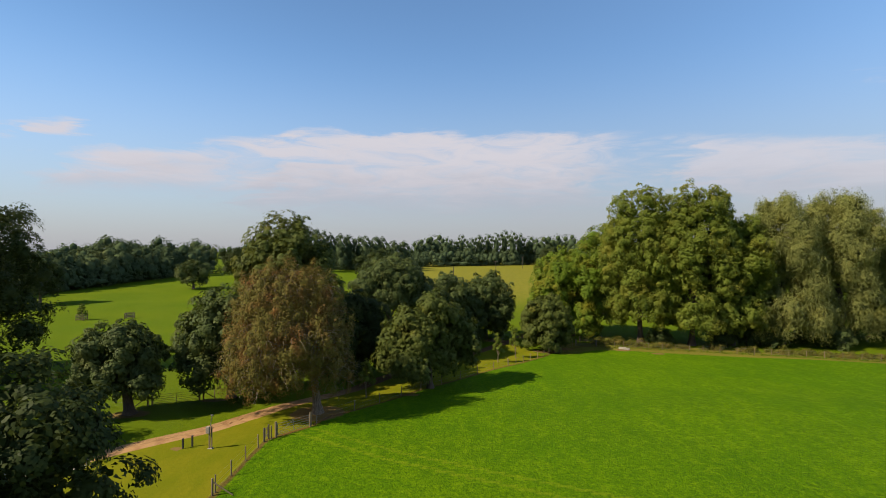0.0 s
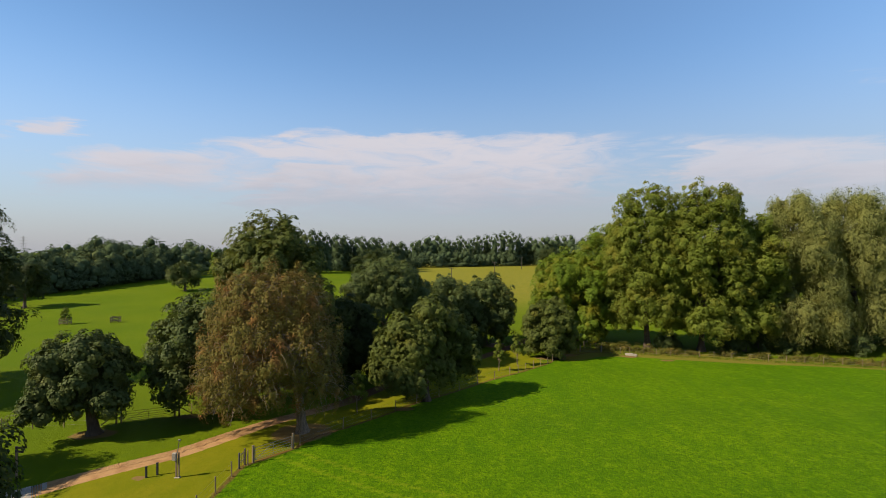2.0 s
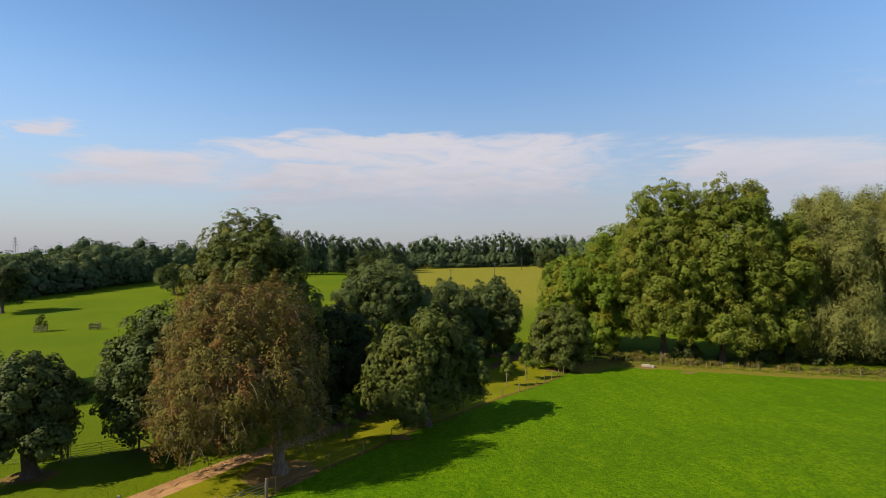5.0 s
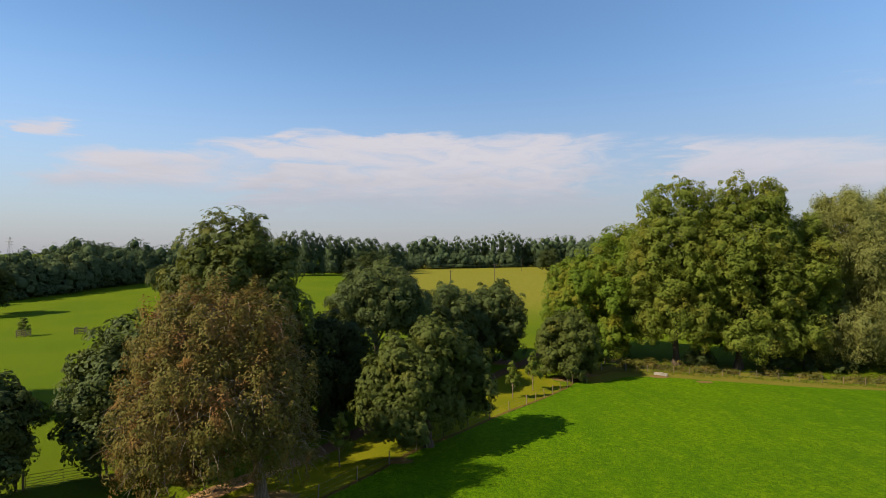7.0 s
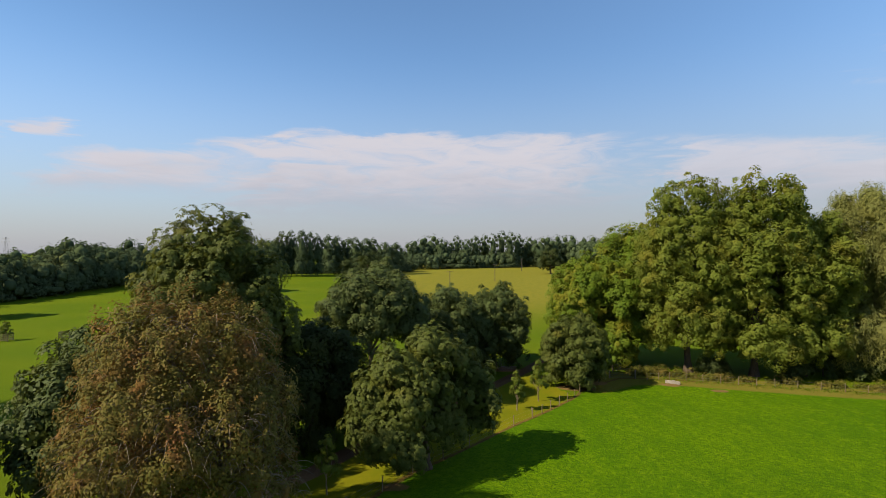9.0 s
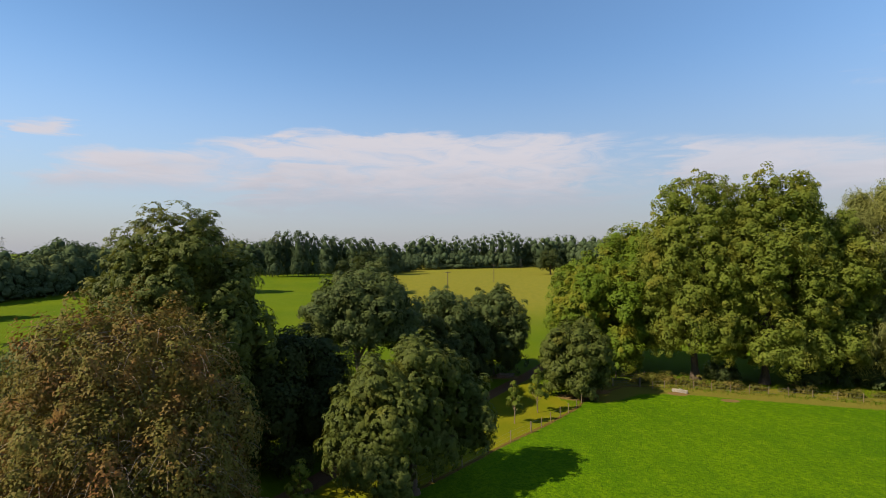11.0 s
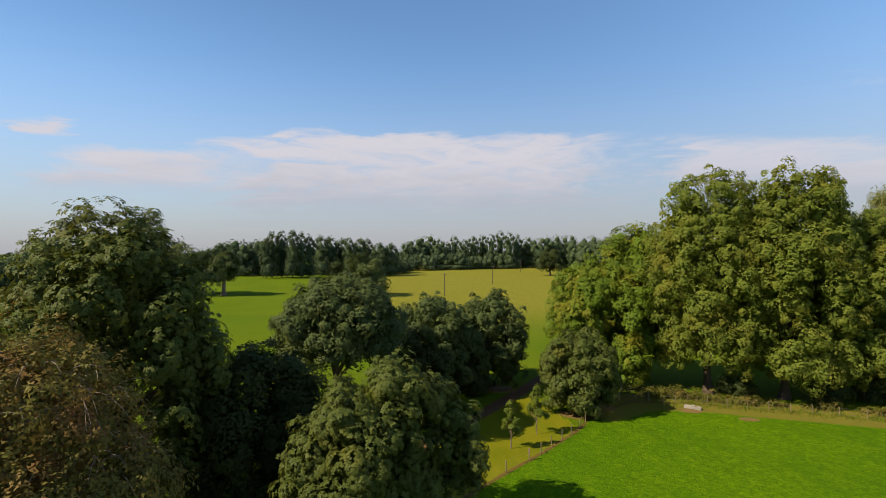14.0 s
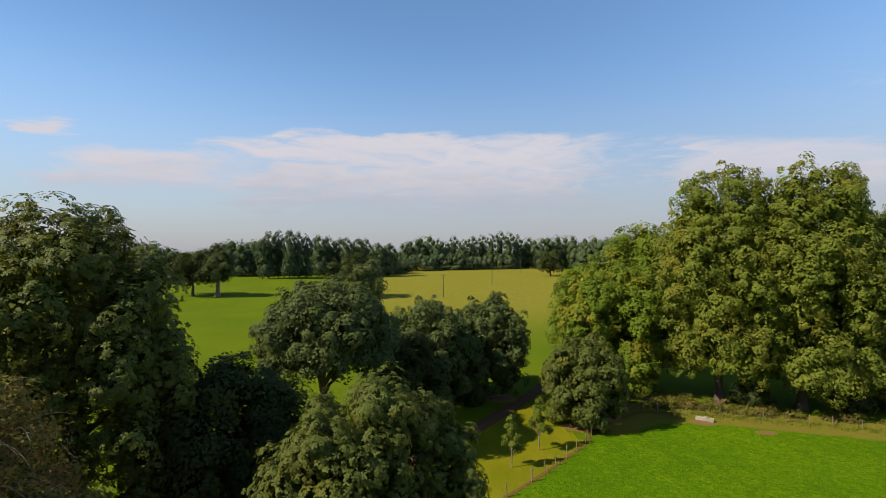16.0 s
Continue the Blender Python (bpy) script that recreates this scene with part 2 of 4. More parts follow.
def build_ground():
    xs, ys = spread(-62, 98, 0.55, -2600, 2600), spread(26, 126, 0.55, -600, 4200)
    gx, gy = np.meshgrid(xs, ys)
    verts = np.stack([gx, gy, ground_z(gx, gy)], -1).reshape(-1, 3)
    nx, ny = len(xs), len(ys)
    i = (np.arange(ny - 1)[:, None] * nx + np.arange(nx - 1)).ravel()
    me = shade_smooth(mesh_from("ground", verts, np.stack([i, i + 1, i + nx + 1, i + nx], -1)))
    px, py = verts[:, 0].astype(float), verts[:, 1].astype(float)
    edge = polyline_distance(px, py, PASTURE) * np.where(inside(px, py, PASTURE), 1, -1)
    right = polyline_distance(px, py, PASTURE[9:16])
    masks = {
        "pasture": smooth(-0.35, 0.45, edge),
        "track": 1 - smooth(0.65, 1.45, polyline_distance(px, py, TRACK)),
        "dry": (1 - smooth(2.5, 5.5, right + 1.5 * smooth(50, 75, px))) * smooth(18, 26, px) * (edge > -4),
        "verge": (1 - smooth(0.05, 0.55, np.abs(edge))) * smooth(60, 40, px),
        "hay": smooth(120, 240, py) * smooth(-46, -32, px) * smooth(75, 62, px - 0.12 * (py - 120)),
        "lawn": inside(px, py, TRACK[:10] + PASTURE[8::-1] + [(-60, 5)]).astype(float),
        "wheel": (1 - smooth(0.15, 0.6, np.abs(polyline_distance(px, py, [(-13.2, 46.6), (-4, 40.4), (16, 31)]) - 0.85))) * (edge > 0.5),
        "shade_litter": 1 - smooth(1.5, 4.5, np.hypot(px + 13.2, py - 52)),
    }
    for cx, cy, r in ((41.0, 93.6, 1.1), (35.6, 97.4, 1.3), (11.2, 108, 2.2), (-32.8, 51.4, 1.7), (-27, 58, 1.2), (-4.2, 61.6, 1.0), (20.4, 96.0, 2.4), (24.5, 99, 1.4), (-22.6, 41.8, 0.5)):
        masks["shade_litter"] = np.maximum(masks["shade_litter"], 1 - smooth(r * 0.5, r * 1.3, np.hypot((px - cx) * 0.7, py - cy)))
    for key, values in masks.items():
        me.attributes.new(key, "FLOAT", "POINT").data.foreach_set("value", values.astype(np.float32))
    m, n = material("grassland")
    where = n.add("ShaderNodeTexCoord").outputs["Object"]

    def mask(key, low=0.35, high=0.65, ragged=0.5):
        a = n.add("ShaderNodeAttribute")
        a.attribute_name = key
        v = n.math("ADD", a.outputs["Fac"], n.math("MULTIPLY", n.math("SUBTRACT", edge_noise, 0.5), ragged))
        return n.ramp(v, low, high)

    edge_noise = n.noise(where, 1.7, 5, 0.7)
    broad, middle = n.noise(where, 0.045, 4, 0.6), n.noise(n.stretch(where, (1, 0.35, 1), 28), 0.5, 4, 0.65)
    fine, blade = n.noise(where, 3.0, 5, 0.76, 0.5), n.noise(where, 8.0, 3, 0.7, 0.6)
    rich = n.mix(n.ramp(broad, 0.3, 0.7), (0.072, 0.215, 0.0), (0.112, 0.268, 0.0))
    rich = n.mix(n.math("MULTIPLY", n.ramp(middle, 0.5, 0.72), 0.6), rich, (0.146, 0.315, 0.003))
    rich = n.mix(n.math("MULTIPLY", n.ramp(middle, 0.52, 0.34), 0.55), rich, (0.058, 0.182, 0.001))
    rich = n.mix(n.math("MULTIPLY", n.ramp(fine, 0.44, 0.62), 0.9), rich, (0.044, 0.142, 0.001))
    rich = n.mix(n.math("MULTIPLY", n.ramp(blade, 0.48, 0.70), 0.6), rich, (0.150, 0.345, 0.004))
    tufts = n.noise(where, 1.3, 5, 0.74, 0.6)
    rich = n.mix(n.math("MULTIPLY", n.ramp(tufts, 0.50, 0.66), 0.6), rich, (0.056, 0.175, 0.001))
    rich = n.mix(n.math("MULTIPLY", n.ramp(tufts, 0.48, 0.36), 0.40), rich, (0.165, 0.345, 0.004))
    lawn = n.mix(n.ramp(middle, 0.3, 0.7), (0.146, 0.212, 0.006), (0.192, 0.240, 0.010))
    lawn = n.mix(n.math("MULTIPLY", n.ramp(fine, 0.47, 0.7), 0.3), lawn, (0.090, 0.145, 0.008))
    far = n.mix(n.ramp(broad, 0.3, 0.7), (0.094, 0.196, 0.004), (0.122, 0.222, 0.005))
    far = n.mix(n.math("MULTIPLY", n.ramp(fine, 0.47, 0.7), 0.4), far, (0.060, 0.125, 0.004))
    hay = n.mix(n.ramp(middle, 0.3, 0.7), (0.182, 0.236, 0.028), (0.225, 0.272, 0.036))
    base = n.mix(mask("lawn", 0.3, 0.7, 0.3), far, lawn)
    base = n.mix(mask("hay", 0.0, 1.0, 0.3), base, hay)
    rich = n.mix(n.math("MULTIPLY", mask("wheel", 0.45, 0.95, 1.1), 0.5), rich, (0.190, 0.330, 0.010))
    base = n.mix(mask("pasture"), base, rich)
    straw = n.mix(fine, (0.160, 0.195, 0.030), (0.240, 0.245, 0.055))
    base = n.mix(n.math("MULTIPLY", mask("dry", 0.3, 0.8, 0.9), 0.85), base, straw)
    base = n.mix(n.math("MULTIPLY", mask("verge", 0.40, 0.85, 1.0), 0.8), base, (0.150, 0.100, 0.045))
    grit = n.mix(n.noise(where, 9, 4, 0.7), (0.330, 0.245, 0.125), (0.540, 0.430, 0.240))
    grit = n.mix(n.math("MULTIPLY", n.ramp(n.noise(where, 0.9, 4), 0.45, 0.7), 0.5), grit, (0.220, 0.130, 0.070))
    y_at = n.add("ShaderNodeSeparateXYZ", Vector=where).outputs[1]
    # beyond y 57 the track darkens: tree shade put into its colour
    shaded_grit = n.mix(n.noise(where, 6, 4, 0.7), (0.110, 0.078, 0.045), (0.190, 0.135, 0.080))
    grit = n.mix(n.ramp(y_at, 57, 68), grit, shaded_grit)
    base = n.mix(mask("track", 0.3, 0.6, 0.55), base, grit)
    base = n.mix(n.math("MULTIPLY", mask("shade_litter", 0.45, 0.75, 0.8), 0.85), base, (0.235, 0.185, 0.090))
    base = n.mix(1.0, base, (0.62, 0.47, 0.40))
    base.node.blend_type = "MULTIPLY"
    body = n.add("ShaderNodeBsdfPrincipled", **{"Base Color": base, "Roughness": 0.95, "Specular IOR Level": 0.04})
    relief = n.add("ShaderNodeBump", Strength=1.0, Distance=0.11, Height=n.math("MULTIPLY", n.math("ADD", n.math("ADD", fine, tufts), n.math("MULTIPLY", blade, 0.5)), n.math("SUBTRACT", 1.0, n.math("MULTIPLY", mask("lawn", 0.3, 0.7, 0.3), 0.75))))
    n.tree.links.new(relief.outputs[0], body.inputs["Normal"])
    close(n, body.outputs[0])
    me.materials.append(m)
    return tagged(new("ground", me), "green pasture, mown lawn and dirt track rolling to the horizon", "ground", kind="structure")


build_ground()

# ---- trees ----


def unit(v):
    return v / np.maximum(np.linalg.norm(v, axis=-1, keepdims=True), 1e-9)


def leaf_blades(rng, at, normal, out, size, slim=0.55, droop=0.25, sides=4):
    """Pointed leaves lying across the given normals, their tips outwards and hanging."""
    n = len(at)
    tip = out + rng.normal(0, 0.55, (n, 3)) - np.array([0, 0, droop])
    tip = unit(tip - normal * (tip * normal).sum(1, keepdims=True))
    side = np.cross(normal, tip)
    long = size * rng.uniform(0.65, 1.35, (n, 1))
    wide = long * slim * 0.5
    if sides == 3:
        v = np.stack([at - tip * long * 0.4 + side * wide, at + tip * long * 0.6, at - tip * long * 0.4 - side * wide], 1)
        return v.reshape(-1, 3)
    bend = normal * long * 0.12
    v = np.stack([at - tip * long * 0.45, at + side * wide + bend, at + tip * long * 0.55 - bend, at - side * wide + bend], 1)
    return v.reshape(-1, 3)


def palm_leaves(rng, at, normal, out, size, droop=0.25):
    """Leaves of five drooping leaflets that spread like fingers."""
    n = len(at)
    tip = out + rng.normal(0, 0.5, (n, 3)) - np.array([0, 0, droop])
    tip = unit(tip - normal * (tip * normal).sum(1, keepdims=True))
    side = np.cross(normal, tip)
    long = size * rng.uniform(0.7, 1.25, (n, 1))
    made = []
    for turn, share in ((-2.4, 0.7), (-1.2, 0.9), (0.0, 1.0), (1.2, 0.9), (2.4, 0.7)):
        fore = tip * math.cos(turn) + side * math.sin(turn)
        flank = side * math.cos(turn) - tip * math.sin(turn)
        reach = long * share
        made.append(np.stack([at, at + fore * reach * 0.62 + flank * reach * 0.28 - normal * reach * 0.02, at + fore * reach - normal * reach * 0.22,
                              at + fore * reach * 0.62 - flank * reach * 0.28 - normal * reach * 0.02], 1))
    return np.stack(made, 1).reshape(-1, 3)


def faces_of(verts, sides=4):
    return np.arange(len(verts), dtype=np.int32).reshape(-1, sides)


def crown_leaves(rng, lobes, count, size, per=70, inner=0.16, slim=0.7, droop=-0.15, low=-0.8, clump=3.2, hang=0.0, ragged=0.13, flat=0.62, sides=4, palm=False, upward=0.6, rough=0.16, deep=0.45):
    """Boughs over the outside of a set of lobes, each a tilted pad of leaves that bows down at its rim, and larger leaves within."""
    lobes = np.asarray(lobes, float)
    c, r = lobes[:, :3], lobes[:, 3:6]
    area = r[:, 0] * (r[:, 2] + r[:, 0])
    n_pad = max(1, count // per)
    which = rng.choice(len(lobes), n_pad * 5, p=area / area.sum())
    d = unit(rng.normal(0, 1, (len(which), 3)))
    which, d = which[d[:, 2] > low], d[d[:, 2] > low]
    p = c[which] + d * r[which] * (0.90 + rng.normal(0, ragged, (len(d), 1)))
    keep = p[:, 2] > 0.4 + lobes[:, 2].min() - lobes[:, 5].max()
    for k in range(len(lobes)):
        keep &= ~(((((p - c[k]) / (r[k] * 0.80)) ** 2).sum(1) < 1) & (which != k))
    p, d = p[keep][:n_pad], d[keep][:n_pad]
    per = max(3, count // max(1, len(p)))
    axis = unit(d + np.array([0, 0, upward]) + rng.normal(0, 0.18, d.shape))
    t1 = unit(np.cross(axis, rng.normal(0, 1, axis.shape)))
    t2 = np.cross(axis, t1)
    s = np.repeat(size * clump * rng.uniform(0.6, 1.35, len(p)), per)[:, None]
    p, d, axis, t1, t2 = (np.repeat(v, per, 0) for v in (p, d, axis, t1, t2))
    rr, ang = np.sqrt(rng.uniform(0, 1, (len(p), 1))), rng.uniform(0, 2 * np.pi, (len(p), 1))
    lobed = 1 + 0.22 * np.sin(3 * ang + s * 40)
    rim = t1 * np.cos(ang) + t2 * np.sin(ang)
    below = np.where(rng.uniform(0, 1, (len(p), 1)) < 0.22, rng.uniform(0.1, deep + 0.1, (len(p), 1)), 0)
    at = p + rim * rr * s * lobed + axis * s * (flat * (0.62 - 0.80 * rr ** 2) - below) + rng.normal(0, 0.07, p.shape) * s
    if hang:
        at[:, 2:] -= hang * rr * rng.uniform(0.3, 1.6, rr.shape)
    normal = unit(axis + rim * rr * 0.85 * flat + rng.normal(0, rough, p.shape))
    out = rim * rr + d * 0.4
    if palm:
        leaves = palm_leaves(rng, at[::5], normal[::5], out[::5], size * 1.05, droop)
    else:
        leaves = leaf_blades(rng, at, normal, out, size, slim, droop, sides)
    m = int(count * inner)
    if m:
        which = rng.choice(len(lobes), m, p=area / area.sum())
        d = unit(rng.normal(0, 1, (m, 3)))
        q = c[which] + d * r[which] * rng.uniform(0.30, 0.72, (m, 1))
        leaves = np.concatenate([leaves, leaf_blades(rng, q, unit(d + rng.normal(0, 0.4, d.shape)), d, size * 1.6, 0.8, droop, 4 if palm else sides)])
    return leaves


def tube(points, radii, sides=8):
    """A tapering round limb through points."""
    points, radii = np.asarray(points, float), np.asarray(radii, float)
    along = unit(np.gradient(points, axis=0))
    ref = np.where(np.abs(along[:, 2:3]) > 0.9, np.array([[1.0, 0, 0]]), np.array([[0, 0, 1.0]]))
    a = unit(np.cross(along, ref))
    b = np.cross(along, a)
    ang = np.linspace(0, 2 * np.pi, sides, endpoint=False)
    ring = points[:, None] + radii[:, None, None] * (np.cos(ang)[None, :, None] * a[:, None] + np.sin(ang)[None, :, None] * b[:, None])
    v = ring.reshape(-1, 3)
    i = np.arange(len(points) - 1)[:, None] * sides
    j = np.arange(sides)
    k = (j + 1) % sides
    f = np.stack([i + j, i + k, i + k + sides, i + j + sides], -1).reshape(-1, 4)
    return v, f


def joined(pieces):
    vs, fs, n = [], [], 0
    for v, f in pieces:
        vs.append(v)
        fs.append(np.asarray(f) + n)
        n += len(v)
    return np.concatenate(vs), np.concatenate(fs)


def limb_path(rng, a, b, sag=0.0, steps=7, wobble=0.06):
    a, b = np.asarray(a, float), np.asarray(b, float)
    t = np.linspace(0, 1, steps)[:, None]
    length = np.linalg.norm(b - a)
    mid = np.array([0, 0, -sag * length])
    p = a + (b - a) * t + 4 * t * (1 - t) * mid
    p[1:-1] += rng.normal(0, wobble * length / 2, (steps - 2, 3))
    return p


def round_lobes(rng, centre, radii, n, size=0.42, peak=0.0):
    """Lobes over an ellipsoid: its core and n outer boughs."""
    centre, radii = np.asarray(centre, float), np.asarray(radii, float)
    out = [(*centre, *(radii * 0.60))]
    for k in range(n):
        zz = 1 - 2 * (k + 0.5) / n
        ang = k * 2.39996 + rng.uniform(-0.4, 0.4)
        d = np.array([math.cos(ang) * math.sqrt(1 - zz * zz), math.sin(ang) * math.sqrt(1 - zz * zz), zz])
        s = size * rng.uniform(0.72, 1.2)
        if zz < 0:
            d[:2] *= max(1.0, 0.86 / max(0.3, math.hypot(d[0], d[1])))
        d[:2] *= 1 - peak * max(0.0, zz)
        p = centre + d * radii * (1.0 - s * rng.uniform(0.75, 1.0)) * rng.uniform(0.94, 1.06)
        r = np.array([radii[:2].mean()] * 2 + [min(0.5 * (radii[2] + radii[:2].mean()), 1.3 * radii[:2].mean())]) * s
        out.append((*p, *r))
    return out


def tree(name, label, x, y, trunk_r, lobes, leaf, leaves, size, seed, bark=None, fork=0.35, limbs=6, category="tree", group="", sides=10, flare=1.7, lean=(0, 0), blades=3, **kw):
    """A tapered trunk with limbs and a crown of leaf sprays over lobes given from the tree's foot."""
    rng = np.random.default_rng(seed)
    foot = new(name)
    foot.location = (x, y, gz(x, y) - 0.05)
    tagged(foot, label, category, group)
    bark = bark or BARK
    top = max(l[2] + l[5] for l in lobes)
    head = np.array([lean[0], lean[1], top * 0.80])
    p = limb_path(rng, (0, 0, 0), head, 0, 9, 0.02)
    t = np.linspace(0, 1, 9)
    rad = trunk_r * (1 - t) ** 0.8 * 0.95 + 0.03
    rad[0] *= flare
    rad[1] *= 1.08
    p[1] = p[0] + (p[2] - p[0]) * 0.3
    part("trunk", shade_smooth(mesh_from("trunk", *tube(p, rad, sides))), bark, foot)
    order = sorted(lobes[1:], key=lambda l: -l[3] * l[5])[:limbs]
    for l in order:
        tip = np.array(l[:3])
        s = min(max(fork + 0.35 * max(0.0, tip[2] / top - 0.4), 0.12), 0.8)
        k = s * 8
        start = p[int(k)] + (p[min(int(k) + 1, 8)] - p[int(k)]) * (k - int(k))
        path = limb_path(rng, start, tip, -0.05, 6, 0.07)
        part("limb", shade_smooth(mesh_from("limb", *tube(path, np.linspace(trunk_r * 0.42, 0.04, 6), 6))), bark, foot)
    v = crown_leaves(rng, lobes, leaves, size, sides=blades, **kw)
    part("crown", mesh_from("crown", v, faces_of(v, blades)), leaf, foot)
    return foot


def simple_tree(name, label, x, y, h, r, low, leaf, leaves, size, seed, n=34, lobe=0.30, trunk=0.35, squash=1.0, off=(0, 0), peak=0.0, extra=(), **kw):
    """A broad crown between the heights low and h."""
    rng = np.random.default_rng(seed + 500)
    lobes = round_lobes(rng, (off[0], off[1], (h + low) / 2), (r * 0.9, r * 0.9 * squash, (h - low) * 0.47), n, lobe, peak) + list(extra)
    return tree(name, label, x, y, trunk, lobes, leaf, leaves, size, seed, **kw)


simple_tree("sycamore_tree", "dark leafy sycamore standing close by the track", -18.6, 17.0, 13.9, 7.4, 1.5, LEAF_DARK, 46000, 0.22, 1, trunk=0.4, n=40, blades=4, ragged=0.16, upward=0.8, per=100, flat=1.0)
# out of view, added to shade the sycamore close by the track
simple_tree("sycamore_tree", "unseen tall sycamore that shades the one close by the track", -31.5, 10.0, 21.0, 8.0, 2.0, LEAF_DARK, 16000, 0.36, 90, trunk=0.45)
simple_tree("sycamore_tree", "dark leafy sycamore beside the track's bend", -43.5, 37.0, 14.5, 6.2, 2.0, LEAF_DARK, 14000, 0.4, 91, trunk=0.35)
simple_tree("lime_tree", "dark broadleaf tree at the field's edge", -69, 58, 16, 7.0, 3.0, LEAF_DARK, 9000, 0.5, 92, trunk=0.4)
simple_tree("lime_tree", "tall dark broadleaf tree at the field's edge", -71.5, 73.5, 28.0, 12.2, 0.5, LEAF_DARK, 42000, 0.38, 2, n=40, lobe=0.28, trunk=0.6, ragged=0.18)
simple_tree("field_maple", "small round-crowned tree with a thick trunk by the track", -32.8, 51.5, 9.9, 4.5, 1.8, LEAF_SYCAMORE, 34000, 0.26, 3, blades=4, n=34, trunk=0.55, flare=1.5, flat=1.1, ragged=0.15, upward=0.6, clump=2.3, per=60, off=(-1.0, 0), lean=(-0.8, 0), extra=[(-2.6, -3.0, 3.2, 1.7, 1.6, 1.4), (2.6, -1.6, 3.4, 1.5, 1.5, 1.3)])
simple_tree("sycamore_tree", "dark green sycamore beside the field gate", -25.6, 59.5, 13.4, 7.1, 0.8, LEAF_SYCAMORE, 34000, 0.30, 4, blades=4, n=36, trunk=0.4, ragged=0.15, upward=0.6, clump=2.3, per=60, flat=1.1)
HORNBEAM_BOUGHS = [(-3.0, 0.2, 8.4, 4.3, 4.3, 6.0), (-4.4, -0.6, 13.2, 2.7, 2.7, 2.5), (-1.6, -0.4, 13.4, 2.6, 2.6, 2.6), (0.2, 0.2, 12.0, 2.1, 2.2, 2.8), (-6.2, -0.4, 11.0, 2.2, 2.4, 3.0),
                   (-7.2, -0.6, 8.0, 2.0, 2.4, 3.2), (-7.8, -0.8, 5.3, 1.9, 2.2, 3.0), (-6.2, -2.8, 6.1, 2.0, 2.0, 3.2), (-4.0, -3.6, 8.4, 2.3, 2.0, 3.6), (-4.6, -4.0, 5.4, 1.9, 1.8, 2.7),
                   (-1.6, -3.8, 7.6, 2.1, 2.0, 3.6), (-2.2, -4.0, 5.8, 1.7, 1.6, 2.3), (0.8, -2.6, 8.0, 1.9, 2.0, 3.4), (1.6, -1.6, 5.6, 1.8, 1.9, 2.7), (1.4, 0.4, 8.6, 1.9, 2.4, 3.4),
                   (2.7, -0.4, 4.8, 1.4, 1.7, 2.2), (-3.0, 3.4, 9.6, 3.2, 2.6, 4.4), (0.6, 3.0, 6.8, 2.2, 2.4, 4.2), (-6.6, 2.6, 7.0, 2.4, 2.2, 4.4), (-2.8, -1.6, 11.4, 3.0, 2.6, 3.0)]
hornbeam = tree("hornbeam_tree", "large tree with thin browning leaves and drooping branches", -13.2, 51.9, 0.46, HORNBEAM_BOUGHS, LEAF_BROWN, 98000, 0.16, 5, bark=BARK_PALE, limbs=19, lean=(-1.6, 0),
                hang=0.4, ragged=0.22, inner=0.05, flare=1.55, per=60, clump=3.4, flat=1.1, upward=0.45, droop=0.3, rough=0.22)


def hanging_twigs(foot, lobes, n, seed):
    """Bare pale twigs that arch out of the boughs and droop."""
    rng = np.random.default_rng(seed)
    pieces = []
    for k in range(n):
        lobe = np.array(lobes[k % len(lobes)])
        d = unit(rng.normal(0, 1, 3) + np.array([0, -0.3, 0.25]))
        a = lobe[:3] + d * lobe[3:] * rng.uniform(0.5, 0.95)
        out = unit(d * np.array([1, 1, 0.2]) + rng.normal(0, 0.3, 3))
        length = rng.uniform(0.5, 1.4)
        t = np.linspace(0, 1, 6)[:, None]
        bow = np.array([0, 0, -1.0]) * length * rng.uniform(0.5, 1.0) * t ** 2 + np.array([0, 0, 0.3]) * length * t
        pieces.append(tube(a + out * length * t + bow, np.linspace(rng.uniform(0.018, 0.032), 0.008, 6), 3))
    tagged(part("twig_spray", mesh_from("twig_spray", *joined(pieces)), TWIGS, foot), kind="stuff")


hanging_twigs(hornbeam, HORNBEAM_BOUGHS, 1500, 55)
simple_tree("horse_chestnut", "tall horse chestnut with a ragged dark crown", -21.4, 67.9, 24.5, 8.2, 1.5, LEAF_CHESTNUT, 86000, 0.285, 6, n=38, lobe=0.28, trunk=0.6, ragged=0.18, flat=1.1, peak=0.18, blades=4, clump=3.0, per=100, palm=True, upward=0.6, inner=0.12,
            extra=[(-0.9, -0.6, 19.3, 3.3, 3.4, 3.7), (4.6, -0.4, 17.4, 2.0, 2.1, 2.3), (-4.0, -1.0, 16.8, 2.2, 2.3, 2.2), (1.6, -1.2, 20.2, 1.7, 1.8, 1.8), (5.4, 0, 12.5, 2.4, 2.4, 3.0), (0.2, -4.2, 4.4, 2.8, 2.6, 3.0), (-3.4, -3.6, 4.2, 2.6, 2.6, 2.8), (3.6, -3.2, 4.4, 2.6, 2.6, 2.8)])
simple_tree("holly_tree", "low dark tree in the shade of taller ones", -13.8, 73.0, 13.0, 7.2, -0.8, LEAF_DARK, 44000, 0.27, 7, n=34, trunk=0.3, ragged=0.16)
